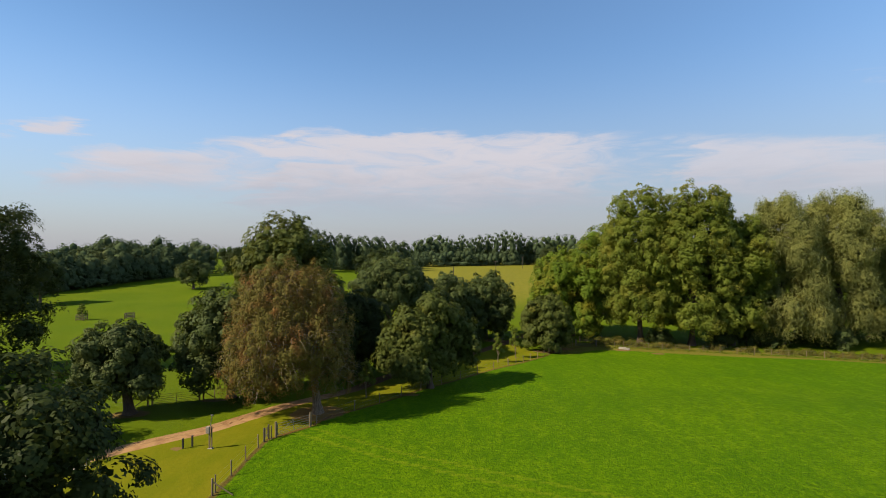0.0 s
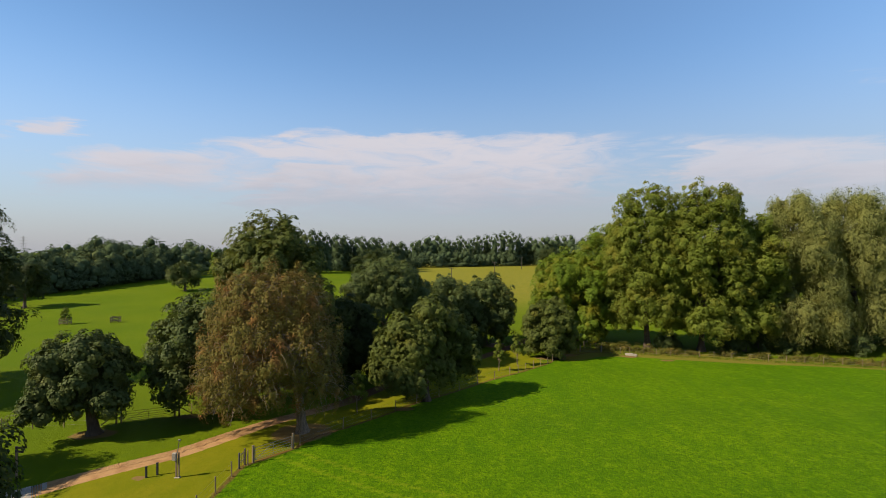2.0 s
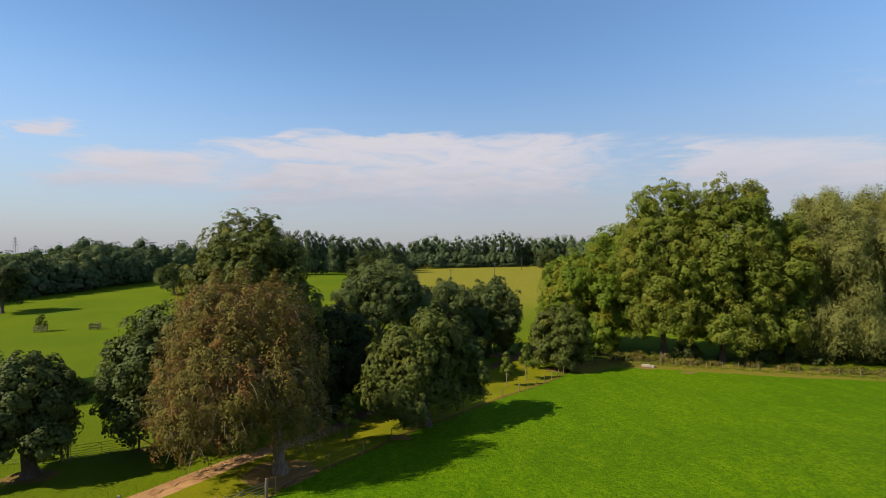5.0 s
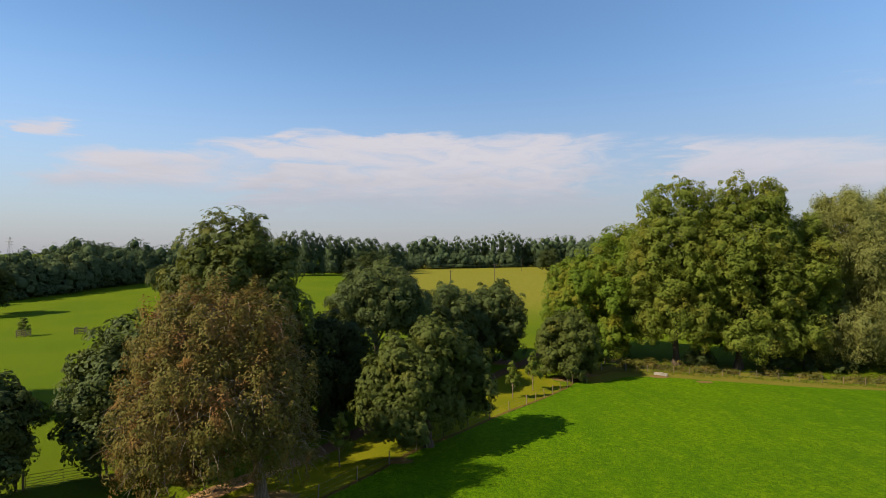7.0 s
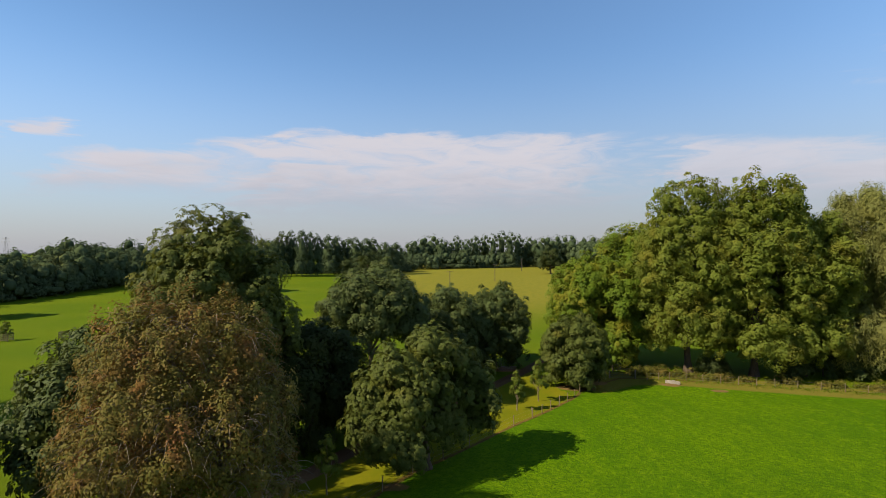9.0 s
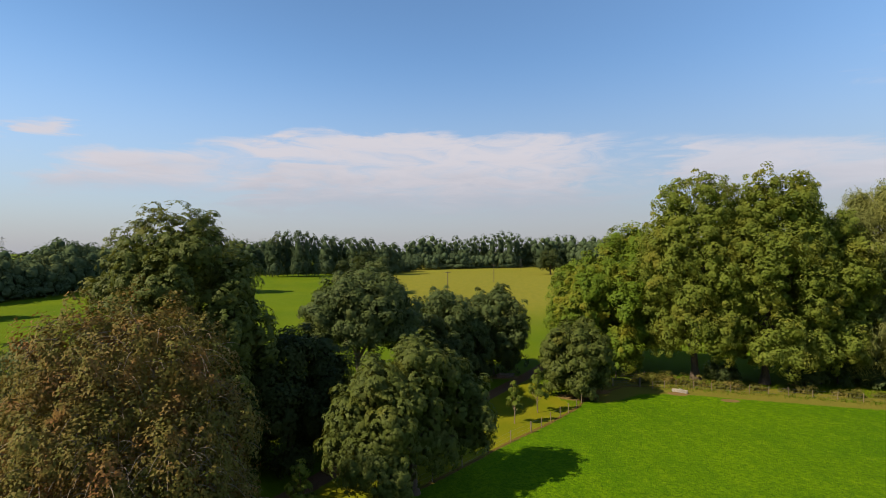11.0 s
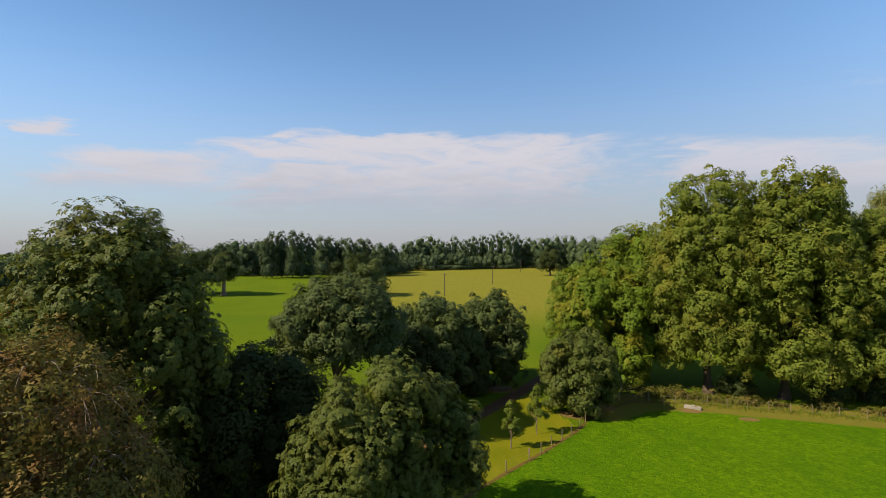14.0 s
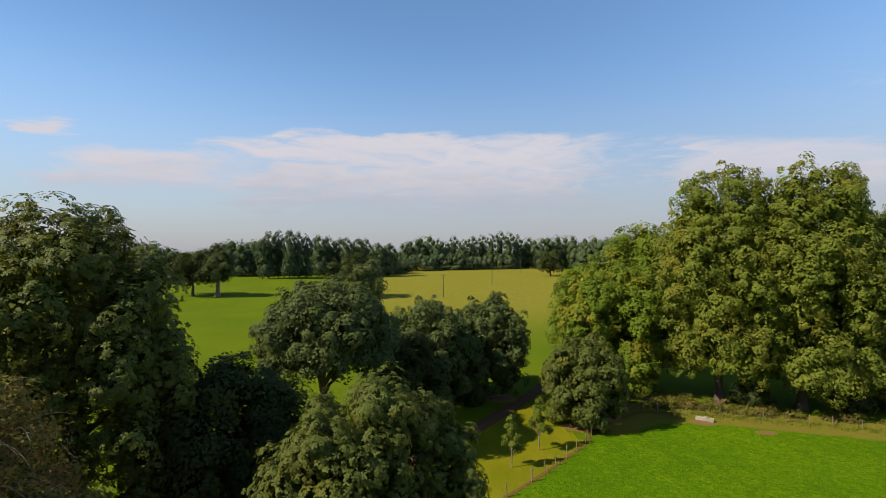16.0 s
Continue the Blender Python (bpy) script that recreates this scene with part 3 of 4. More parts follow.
CHESTNUT_BOUGHS = [(0, 1.0, 6.0, 3.2, 3.2, 3.8), (-4.2, -1.8, 6.8, 2.1, 2.1, 2.3), (-5.0, -1.0, 4.2, 1.9, 2.1, 1.9), (-3.0, -4.0, 4.6, 1.9, 1.8, 2.2), (-1.6, -3.6, 6.9, 1.8, 1.8, 2.0), (-2.4, -1.8, 9.0, 2.0, 2.0, 2.0),
                   (0.4, 0.4, 10.9, 2.0, 2.0, 2.0), (-1.2, -4.6, 3.6, 1.6, 1.5, 1.5), (2.2, 1.4, 9.6, 1.9, 2.0, 1.9), (4.6, 2.2, 6.8, 1.9, 2.1, 2.2), (4.6, 3.0, 4.0, 2.0, 2.1, 1.9), (2.6, 3.4, 8.2, 2.2, 2.2, 2.4),
                   (-3.6, 2.4, 8.0, 2.5, 2.5, 2.6), (1.8, 1.0, 3.8, 1.8, 1.8, 1.9), (0.2, -1.6, 8.4, 1.6, 1.6, 1.8), (-5.4, 0.8, 6.0, 1.8, 1.9, 2.0), (5.6, 1.2, 5.4, 1.2, 1.3, 1.2)]
tree("horse_chestnut", "broad horse chestnut with large drooping leaves", -1.7, 65.6, 0.35, CHESTNUT_BOUGHS, LEAF_CHESTNUT, 72000, 0.24, 8, limbs=9, blades=4, ragged=0.16, clump=2.9, flat=1.1, per=100, palm=True, upward=0.6)
simple_tree("sycamore_tree", "rounded dense sycamore beyond the track", -9.4, 86.5, 18.0, 7.8, 8.4, LEAF_SYCAMORE, 54000, 0.28, 9, n=44, lobe=0.28, trunk=0.45, ragged=0.14, upward=0.6, clump=2.9, per=90, flat=1.1)
simple_tree("sycamore_tree", "rounded dark sycamore beside the track", 0.6, 104, 15.6, 7.4, -0.6, LEAF_SYCAMORE, 38000, 0.33, 10, n=40, lobe=0.28, trunk=0.4, ragged=0.14, upward=0.6, clump=2.2, per=55, flat=1.1)
simple_tree("sycamore_tree", "dark sycamore with reddish tops beside the track", 9.6, 110, 15.6, 7.4, -0.8, LEAF_SYCAMORE, 38000, 0.33, 11, n=40, lobe=0.28, trunk=0.4, ragged=0.18, upward=0.6, clump=2.2, per=55, flat=1.1)
simple_tree("holly_tree", "low dark holly between two sycamores", 5.2, 107, 11.5, 5.0, -0.5, LEAF_DARK, 18000, 0.32, 93, n=14, trunk=0.3)
# added tree, placed sunward of the track to cast shade on it
simple_tree("holly_tree", "added low dark tree among the sycamores, shading the track", -1.5, 94, 13.0, 5.2, 0.2, LEAF_DARK, 18000, 0.32, 94, n=14, trunk=0.3)
simple_tree("field_maple", "low rounded tree by the field corner", 20.4, 96.8, 11.6, 5.6, -0.4, LEAF_CHESTNUT, 34000, 0.29, 12, n=32, trunk=0.3, ragged=0.16, upward=0.6, clump=2.3, per=60, flat=1.1)
simple_tree("lime_tree", "broad yellow-green lime tree sweeping to the ground", 30.0, 114, 21.0, 10.8, 0.4, LEAF_LIME, 70000, 0.37, 13, n=48, lobe=0.27, trunk=0.5, ragged=0.15, clump=2.2, per=55, flat=1.1, extra=[(-8.0, -3.0, 4.2, 2.8, 2.8, 3.8), (-5.0, -6.5, 4.4, 3.0, 2.8, 4.0), (0.5, -8.0, 4.6, 3.0, 2.8, 4.0)])
simple_tree("lime_tree", "tall lime tree behind the poplars", 50, 152, 29, 9, 5, LEAF_LIME, 16000, 0.6, 14, n=16, trunk=0.5)


def poplar(x, y, h, r, seed, tops, label, bare=()):
    """A tall crown of upright boughs with several tops."""
    rng = np.random.default_rng(seed)
    lobes = round_lobes(rng, (0, 0, h * 0.545), (r, r, h * 0.415), 44, 0.27)
    for k in (i for i in range(9) if i not in bare):
        lobes.append((math.cos(k * 0.7) * r * 0.66, math.sin(k * 0.7) * r * 0.66, rng.uniform(5.6, 8.2), 2.2, 2.2, rng.uniform(3.0, 4.4)))
    for cx, cy, top, rr in tops:
        lobes += [(cx, cy, top - rr, rr * 0.8, rr * 0.8, rr), (cx * 1.1, cy * 1.1, top - rr * 2.2, rr, rr, rr * 1.2), (cx * 1.2, cy * 1.2, top - rr * 3.6, rr, rr, rr * 1.3)]
    return tree("poplar_tree", label, x, y, 0.55, lobes, LEAF_POPLAR, 80000, 0.35, seed, limbs=12, fork=0.2, per=52, clump=2.3, flat=1.2, ragged=0.20, droop=-0.5, inner=0.15, upward=0.4)


poplar(42.4, 105.5, 31.5, 9.2, 31, [(-4.4, -3, 32.0, 3.0), (-0.2, -4, 33.2, 3.0), (3.8, -2, 32.2, 2.6)], "tall yellow-green poplar behind the post fence", (6, 7))
poplar(51.8, 102.5, 32, 8.8, 32, [(-2.8, -3, 33, 3.2), (1.5, -4, 32.8, 3.0), (5, -2, 31.2, 2.6)], "tall spreading poplar behind the post fence")
poplar(60.3, 103, 27.5, 7.8, 33, [(-3.4, -3, 31.6, 2.0), (3, -2, 27, 2.6)], "shorter poplar standing between taller trees")
for wx_, wy_, wh, wr, wseed in ((71, 103.5, 34.0, 9.8, 41), (85.5, 106, 35.0, 11.5, 42), (106, 108, 33, 11, 43)):
    simple_tree("willow_tree", "silvery grey-green willow with hanging sprays", wx_, wy_, wh, wr, 1.0, LEAF_WILLOW, 70000, 0.44, wseed, n=36, lobe=0.30, trunk=0.6,
                slim=0.3, droop=1.2, hang=1.1, per=30, clump=2.4, flat=0.9, ragged=0.13, upward=0.2, rough=0.3, inner=0.25, group="willows along the fence",
                extra=[(-6.2, -4.5, 6.6, 2.6, 2.6, 4.8), (-2.2, -7.0, 7.4, 2.8, 2.6, 5.0), (2.6, -6.6, 6.4, 2.6, 2.6, 4.4), (6.4, -4.2, 7.2, 2.8, 2.6, 5.0)])
simple_tree("lime_tree", "dark lime tree in the row behind the willows", 80, 138, 24, 10, 1.5, LEAF_SYCAMORE, 12000, 0.6, 45, n=16, trunk=0.5)
simple_tree("lime_tree", "dark lime tree in the row behind the willows", 108, 136, 26, 11, 1.5, LEAF_SYCAMORE, 12000, 0.6, 46, n=16, trunk=0.5)

# ---- distant woods ----


ball = bmesh.new()
bmesh.ops.create_icosphere(ball, subdivisions=1, radius=1)
BALL_V, BALL_F = np.array([v.co for v in ball.verts]), np.array([[v.index for v in f.verts] for f in ball.faces])
ball.free()


def woodland(name, label, places, seed, leaves=3300, size=0.50, leaf=None):
    """A far wood: many crowns, one thing."""
    rng = np.random.default_rng(seed)
    sheets, stems, bodies = [], [], []
    for x, y, h, r, tall in places:
        z0 = gz(x, y)
        lobes = [(x, y, z0 + h * 0.53, r * 0.92, r * 0.92, h * 0.45)]
        for k in range(11):
            a, up = k * 2.4 + rng.uniform(-0.4, 0.4), -0.5 + 1.35 * (k + 0.5) / 11
            wide = math.sqrt(max(0.05, 1 - up * up)) * r * 0.74
            s = rng.uniform(0.30, 0.48) * r
            lobes.append((x + math.cos(a) * wide, y + math.sin(a) * wide, z0 + h * (0.53 + 0.40 * up), s, s, s * 1.15))
        lobes.append((x + rng.uniform(-0.4, 0.4) * r, y - r * 0.3, z0 + h * 0.2, r * 0.95, r * 0.9, h * 0.22))
        for cx, cy, cz, rx, ry, rz in lobes:
            lump = BALL_V * (1 + 0.10 * np.sin(BALL_V[:, :1] * 5 + cx) * np.cos(BALL_V[:, 2:] * 6 + cy))
            bodies.append((lump * np.array([rx, ry, rz]) * 0.62 + np.array([cx, cy, cz]), BALL_F))
        sheets.append(crown_leaves(rng, lobes, leaves, size, 7, 0.0, 1.15, 0.0, clump=1.5, ragged=0.05, flat=0.7, sides=3, deep=0.1, rough=0.3))
        sv, sf = tube([(x, y, z0 - 0.3), (x, y, z0 + h * 0.6)], [0.35, 0.15], 5)
        stems.append((sv, np.concatenate([sf[:, :3], sf[:, [0, 2, 3]]])))
    v = np.concatenate(sheets)
    sv, sf = joined(stems + bodies)
    me = mesh_from(name, np.concatenate([v, sv]), np.concatenate([faces_of(v, 3), sf + len(v)]), leaf or LEAF_FAR_HAZE)
    return tagged(new(name, me), label, "woodland", kind="stuff")


def belt(seed, a, b, n, depth, h, r, tall=False, jitter=0.25):
    rng = np.random.default_rng(seed)
    out = []
    for i in range(n):
        t = (i + rng.uniform(0.2, 0.8)) / n
        x, y = a[0] + (b[0] - a[0]) * t + rng.uniform(-0.5, 0.5) * depth * 0.2, a[1] + (b[1] - a[1]) * t + rng.uniform(0, 1) * depth
        out.append((x, y, h * rng.uniform(1 - jitter, 1 + jitter * 0.6), r * rng.uniform(0.75, 1.25), tall))
    return out


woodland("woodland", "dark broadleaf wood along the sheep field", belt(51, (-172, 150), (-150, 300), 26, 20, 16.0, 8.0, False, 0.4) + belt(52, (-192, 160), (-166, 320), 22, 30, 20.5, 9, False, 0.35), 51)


def from_view(rows, d, spread_y=10):
    """Crowns from bearing, top and half width as tangents of a view from the walk's end, at a distance d."""
    out = []
    for k, (side, up, half) in enumerate(rows):
        dist = d + (k * 37 % 11 - 5) * spread_y / 5
        x, y = 2.05 + dist * side, 36.1 + dist
        out.append((x, y, max(6.0, 18.75 + (up + 0.007) * dist - gz(x, y)), half * dist, True))
    return out


POPLARS = [(-0.350, 0.022, 0.016), (-0.338, 0.035, 0.014), (-0.318, 0.039, 0.014), (-0.296, 0.040, 0.013), (-0.278, 0.036, 0.013), (-0.262, 0.028, 0.012)]
MIDDLE = [(-0.238, 0.028, 0.018), (-0.218, 0.026, 0.015), (-0.195, 0.020, 0.016), (-0.180, 0.022, 0.014), (-0.158, 0.020, 0.015), (-0.142, 0.020, 0.013), (-0.120, 0.010, 0.017), (-0.095, 0.008, 0.020)]
BACK = [(-0.060, 0.010, 0.018), (-0.040, 0.017, 0.022), (-0.020, 0.024, 0.026), (0.003, 0.020, 0.018), (0.020, 0.011, 0.014), (0.036, 0.026, 0.012), (0.056, 0.017, 0.014), (0.075, 0.024, 0.014), (0.094, 0.027, 0.012),
        (0.112, 0.030, 0.011), (0.130, 0.036, 0.012), (0.148, 0.034, 0.012), (0.164, 0.029, 0.012), (0.185, 0.022, 0.018), (0.212, 0.020, 0.020), (0.24, 0.024, 0.022), (0.275, 0.026, 0.022)]
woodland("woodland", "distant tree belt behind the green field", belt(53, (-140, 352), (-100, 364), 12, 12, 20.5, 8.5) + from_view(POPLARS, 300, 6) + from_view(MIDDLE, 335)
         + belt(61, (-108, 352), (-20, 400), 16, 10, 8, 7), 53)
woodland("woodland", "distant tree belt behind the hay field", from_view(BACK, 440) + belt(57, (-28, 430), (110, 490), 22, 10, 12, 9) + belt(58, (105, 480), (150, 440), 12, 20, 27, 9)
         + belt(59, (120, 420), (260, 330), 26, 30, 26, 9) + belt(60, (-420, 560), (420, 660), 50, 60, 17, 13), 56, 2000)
simple_tree("oak_tree", "round-headed oak alone in the sheep field", -109, 215, 13.4, 7.7, 1.4, LEAF_SYCAMORE, 8000, 0.6, 62, n=12, trunk=0.5)
simple_tree("oak_tree", "spreading oak with a pale trunk in the green field", -86.4, 237, 18.4, 7.0, 5.0, LEAF_SYCAMORE, 9000, 0.6, 63, n=13, trunk=0.9, bark=BARK_PALE)
simple_tree("oak_tree", "spreading dark oak at the field's edge", -96.5, 237, 18.8, 11.5, 3.5, LEAF_DARK, 11000, 0.6, 64, n=15, trunk=0.6)
simple_tree("oak_tree", "dark dense tree between the two fields", -32.5, 240, 19.5, 11.5, 0.0, LEAF_DARK, 11000, 0.6, 65, n=15, trunk=0.6)
simple_tree("oak_tree", "green rounded oak beyond the sycamores", -18.5, 182, 19.0, 6.6, 0.0, LEAF_SYCAMORE, 14000, 0.5, 66, n=15, trunk=0.5)
simple_tree("oak_tree", "round-headed oak alone on the hay field's edge", 80, 369, 18.6, 10.2, 2.0, LEAF_DARK, 6000, 0.8, 67, n=12, trunk=0.5)
simple_tree("oak_tree", "dark tree standing before the wood", -136, 166, 15.0, 7.5, 3.0, LEAF_DARK, 6000, 0.6, 68, n=12, trunk=0.5)
for k, (ux, uy, uh, ur) in enumerate(((65.5, 111.5, 8, 4.4), (73, 111, 10, 5.2), (80, 112, 10, 5.2), (88, 113, 10, 5.2), (97, 112, 10, 5.4), (106, 113, 10, 5.4))):
    simple_tree("holly_tree", "low dark holly in the shade of poplars and willows", ux, uy, uh, ur, -0.4, LEAF_SYCAMORE, 9000, 0.36, 140 + k, n=11, trunk=0.2, limbs=3)
# shrubs beneath the tall trees
SHRUBS = [(46, 104, 2.2, 2.6), (57, 101, 2.8, 3.0), (63, 102, 3.6, 3.4), (67, 100, 3.0, 3.2), (79, 98, 3.2, 3.2), (92, 95, 3.4, 3.4), (24, 103, 3.4, 3.6), (99, 93, 3.4, 3.4)]
for k, (sx, sy, sh, sr) in enumerate(SHRUBS):
    simple_tree("shrub", "dark leafy shrub beneath tall trees", sx, sy, sh * 1.5, sr, 0.1, LEAF_SYCAMORE, 4200, 0.30, 80 + k, n=8, trunk=0.1, limbs=3, category="shrub", group="shrubs along the fence")

# ---- fences and gates ----


def box(sx, sy, sz, at=(0, 0, 0), bevel=0.012):
    bm = bmesh.new()
    bmesh.ops.create_cube(bm, size=1, matrix=Matrix.Translation(at) @ Matrix.Diagonal((sx, sy, sz, 1)))
    if bevel:
        bmesh.ops.bevel(bm, geom=bm.edges[:], offset=bevel, segments=1, affect="EDGES")
    return bm


def post_mesh(r, h, sides=8):
    p = [(0, 0, -0.3), (0.004, 0, h * 0.5), (0, 0, h - 0.03), (0, 0, h), (0, 0, h + 0.002)]
    return mesh_from("post", *tube(p, [r * 1.03, r, r * 0.97, r * 0.75, 0.002], sides))


def wire_fence(label, line, spacing, r=0.048, h=1.2, wires=(0.25, 0.6, 1.05), mat=None, seed=0, skip_ends=False):
    """Round posts along a line of corners, with plain wires between."""
    rng = np.random.default_rng(seed)
    foot = new("fence")
    foot.location = (*line[0], gz(*line[0]))
    tagged(foot, label, "fence", "wire fences")
    me = post_mesh(r, h)
    spots = []
    for (ax, ay), (bx, by) in zip(line, line[1:]):
        n = max(1, round(math.hypot(bx - ax, by - ay) / spacing))
        spots += [(ax + (bx - ax) * i / n, ay + (by - ay) * i / n) for i in range(n)]
    spots.append(line[-1])
    for x, y in spots:
        ob = part("post", me, mat or WOOD, foot)
        ob.location = Vector((x, y, gz(x, y))) - foot.location
        ob.rotation_euler = (rng.normal(0, 0.025), rng.normal(0, 0.025), rng.uniform(0, 6))
        ob.scale = (1, 1, rng.uniform(0.93, 1.08))
    for z in wires:
        pts = np.array([(x, y, gz(x, y) + z) for x, y in spots]) - np.array(foot.location)
        part("wire", mesh_from("wire", *tube(pts, np.full(len(pts), 0.006), 4)), STEEL, foot)
    return foot


wire_fence("line of weathered timber posts with wire beside the lawn", [(-15.9, 34.3), (-15.85, 42.2)], 2.5, seed=1)
wire_fence("timber posts and wire beneath the trees along the pasture", [(-12.5, 48.6), (-9.6, 53.2), (-2.9, 64.6), (10.6, 80)], 4.4, seed=2)
wire_fence("timber posts and wire beside the young trees", [(10.6, 80), (18.5, 90), (21.5, 95.5), (26.5, 101.0)], 2.6, seed=3)
wire_fence("long row of pale timber posts and wire before the brambles", [(33.0, 100.2), (37, 101), (50.6, 95.6), (58, 91.6), (75.7, 85), (108, 73.5)], 2.6, seed=4)
wire_fence("old timber posts and wire along the sheep field", [(-34.5, 54.0), (-46, 53.0), (-75, 52)], 3.0, seed=5)
wire_fence("timber posts and wire behind the sycamores", [(-27.4, 59.0), (-23.5, 64), (-18, 84), (-6, 108), (20, 140)], 3.5, seed=6)


def strut(a, b, r=0.045, sides=6):
    return mesh_from("strut", *tube([a, b], [r, r * 0.9], sides))


def field_gate(label, a, b, rails=6, h=1.15, mat=None, heavy=0.085, post_h=1.4, hinge=True):
    """A barred gate hung between two posts."""
    foot = new("field_gate")
    foot.location = (*a, gz(*a))
    tagged(foot, label, "gate", "field gates")
    d = Vector((b[0] - a[0], b[1] - a[1], gz(*b) - gz(*a)))
    span = d.length
    ux = d.normalized()
    for p in (Vector((0, 0, 0)), d):
        ob = part("gate_post", box(2 * heavy, 2 * heavy, post_h + 0.3, (0, 0, post_h / 2 - 0.15), 0.02), WOOD, foot, "weathered square timber gate post")
        ob.location, ob.rotation_euler = p, (0, 0, math.atan2(d.y, d.x))
    s, e = ux * 0.16, ux * (span - 0.16)
    gaps = np.linspace(0, 1, rails) ** 1.25
    for g in gaps:
        up = Vector((0, 0, 0.15 + g * (h - 0.15)))
        part("rail", strut(s + up, e + up, 0.018), mat or STEEL, foot)
    for at in (s, e):
        part("stile", strut(at + Vector((0, 0, 0.12)), at + Vector((0, 0, h + 0.03)), 0.028), mat or STEEL, foot)
    mid = ux * span * 0.5
    part("brace", strut(mid + Vector((0, 0, 0.14)), mid + Vector((0, 0, h)), 0.022), mat or STEEL, foot)
    part("brace", strut(s + Vector((0, 0, 0.15)), mid + Vector((0, 0, h)), 0.02), mat or STEEL, foot)
    return foot


field_gate("galvanised barred field gate, closed, between timber posts", (-15.25, 44.9), (-12.85, 47.7))
field_gate("long barred field gate, closed, beside the sycamore", (-32.5, 55.0), (-28.7, 58.0), 6, 1.15, WOOD)
# rails of these two gates are dark timber: tree shade put into their colour
field_gate("timber field gate in the shade beneath the trees", (27.5, 101.8), (31.6, 101.4), 5, 1.2, WOOD_DARK)
field_gate("timber hurdle gate standing behind the field corner", (29.5, 106.0), (34.0, 105.4), 5, 1.25, WOOD_DARK)


def braced_post(label, x, y, dx, dy, h=1.25, r=0.08, reach=1.4):
    foot = new("straining_post")
    foot.location = (x, y, gz(x, y))
    tagged(foot, label, "fence post", "straining posts")
    part("post", post_mesh(r, h), WOOD, foot)
    q = Vector((dx, dy, 0)).normalized() * reach
    part("brace", strut((0, 0, h * 0.8), (q.x, q.y, 0.0), 0.05), WOOD, foot)


braced_post("timber straining post with a slanting brace", -15.9, 33.9, 1, 0.05, 1.2)
braced_post("timber straining post with a brace at the gate", -32.85, 54.75, -1, -0.5, 1.3, 0.09)
braced_post("timber straining post with a brace beside the sycamore", -28.35, 58.25, 1, 0.4, 1.3, 0.09)


def kissing_gate():
    """A narrow timber wicket beside the field gate."""
    foot = new("wicket_gate")
    foot.location = (-15.9, 43.7, gz(-15.9, 43.7))
    tagged(foot, "narrow timber wicket gate beside the field gate", "gate")
    a, b, c = Vector((0, 0, 0)), Vector((0.15, 0.75, 0)), Vector((0.42, 0.65, 0))
    for p, hh in ((a, 1.25), (b, 1.3)):
        part("post", post_mesh(0.075, hh), WOOD_DARK, foot).location = p
    part("post", post_mesh(0.06, 1.2), WOOD, foot).location = c
    for z in (0.45, 1.0):
        part("rail", strut(a + Vector((0, 0, z)), b + Vector((0, 0, z + 0.06)), 0.04), WOOD, foot)
    for t in (0.35, 0.7):
        q = a.lerp(b, t)
        part("slat", strut(q + Vector((0, 0, 0.2)), q + Vector((0, 0, 1.15)), 0.03), WOOD, foot)


kissing_gate()


def bollard(x, y, h):
    foot = new("bollard")
    foot.location = (x, y, gz(x, y))
    tagged(foot, "short black post standing on the lawn", "bollard", "black bollards")
    part("stem", box(0.13, 0.13, h + 0.2, (0, 0, h / 2 - 0.1), 0.015), PLASTIC_BLACK, foot)
    part("cap", box(0.15, 0.15, 0.03, (0, 0, h + 0.012), 0.008), PLASTIC_BLACK, foot)


bollard(-22.15, 41.9, 0.82)
bollard(-21.6, 42.4, 0.92)


def meter_post():
    """A supply post with a cabinet and a tilted lamp on a thin pole."""
    foot = new("supply_post")
    foot.location = (-19.85, 42.0, gz(-19.85, 42.0))
    tagged(foot, "timber supply post with a grey cabinet and a small lamp", "utility post")
    for dx in (-0.09, 0.09):
        part("board", box(0.11, 0.10, 2.0, (dx, 0, 0.9), 0.01), WOOD, foot)
    part("plinth", box(0.42, 0.3, 0.08, (0, 0, 0.02), 0.02), CONCRETE, foot)
    part("cabinet", box(0.30, 0.24, 0.55, (-0.17, -0.1, 1.62), 0.02), CONCRETE, foot, "pale grey meter cabinet")
    pole = part("pole", strut((0, 0, 1.9), (0.10, 0.05, 2.75), 0.03), STEEL, foot, "thin grey pole")
    part("lamp", box(0.20, 0.12, 0.14, (0.12, 0.05, 2.80), 0.02), STEEL, pole)


meter_post()


def fingerpost():
    """A timber post with two dark fingers."""
    foot = new("fingerpost")
    foot.location = (-31.8, 41.8, gz(-31.8, 41.8))
    tagged(foot, "timber fingerpost with two dark direction boards", "signpost")
    part("post", box(0.13, 0.13, 2.75, (0, 0, 1.1), 0.015), WOOD, foot)
    for z, turn in ((2.38, 12), (2.14, -10)):
        ob = part("finger", box(0.75, 0.04, 0.16, (0.36, -0.09, 0), 0.008), WOOD_DARK, foot, "dark direction board")
        ob.location, ob.rotation_euler = (0, 0, z), (0, 0, radians(turn))


fingerpost()


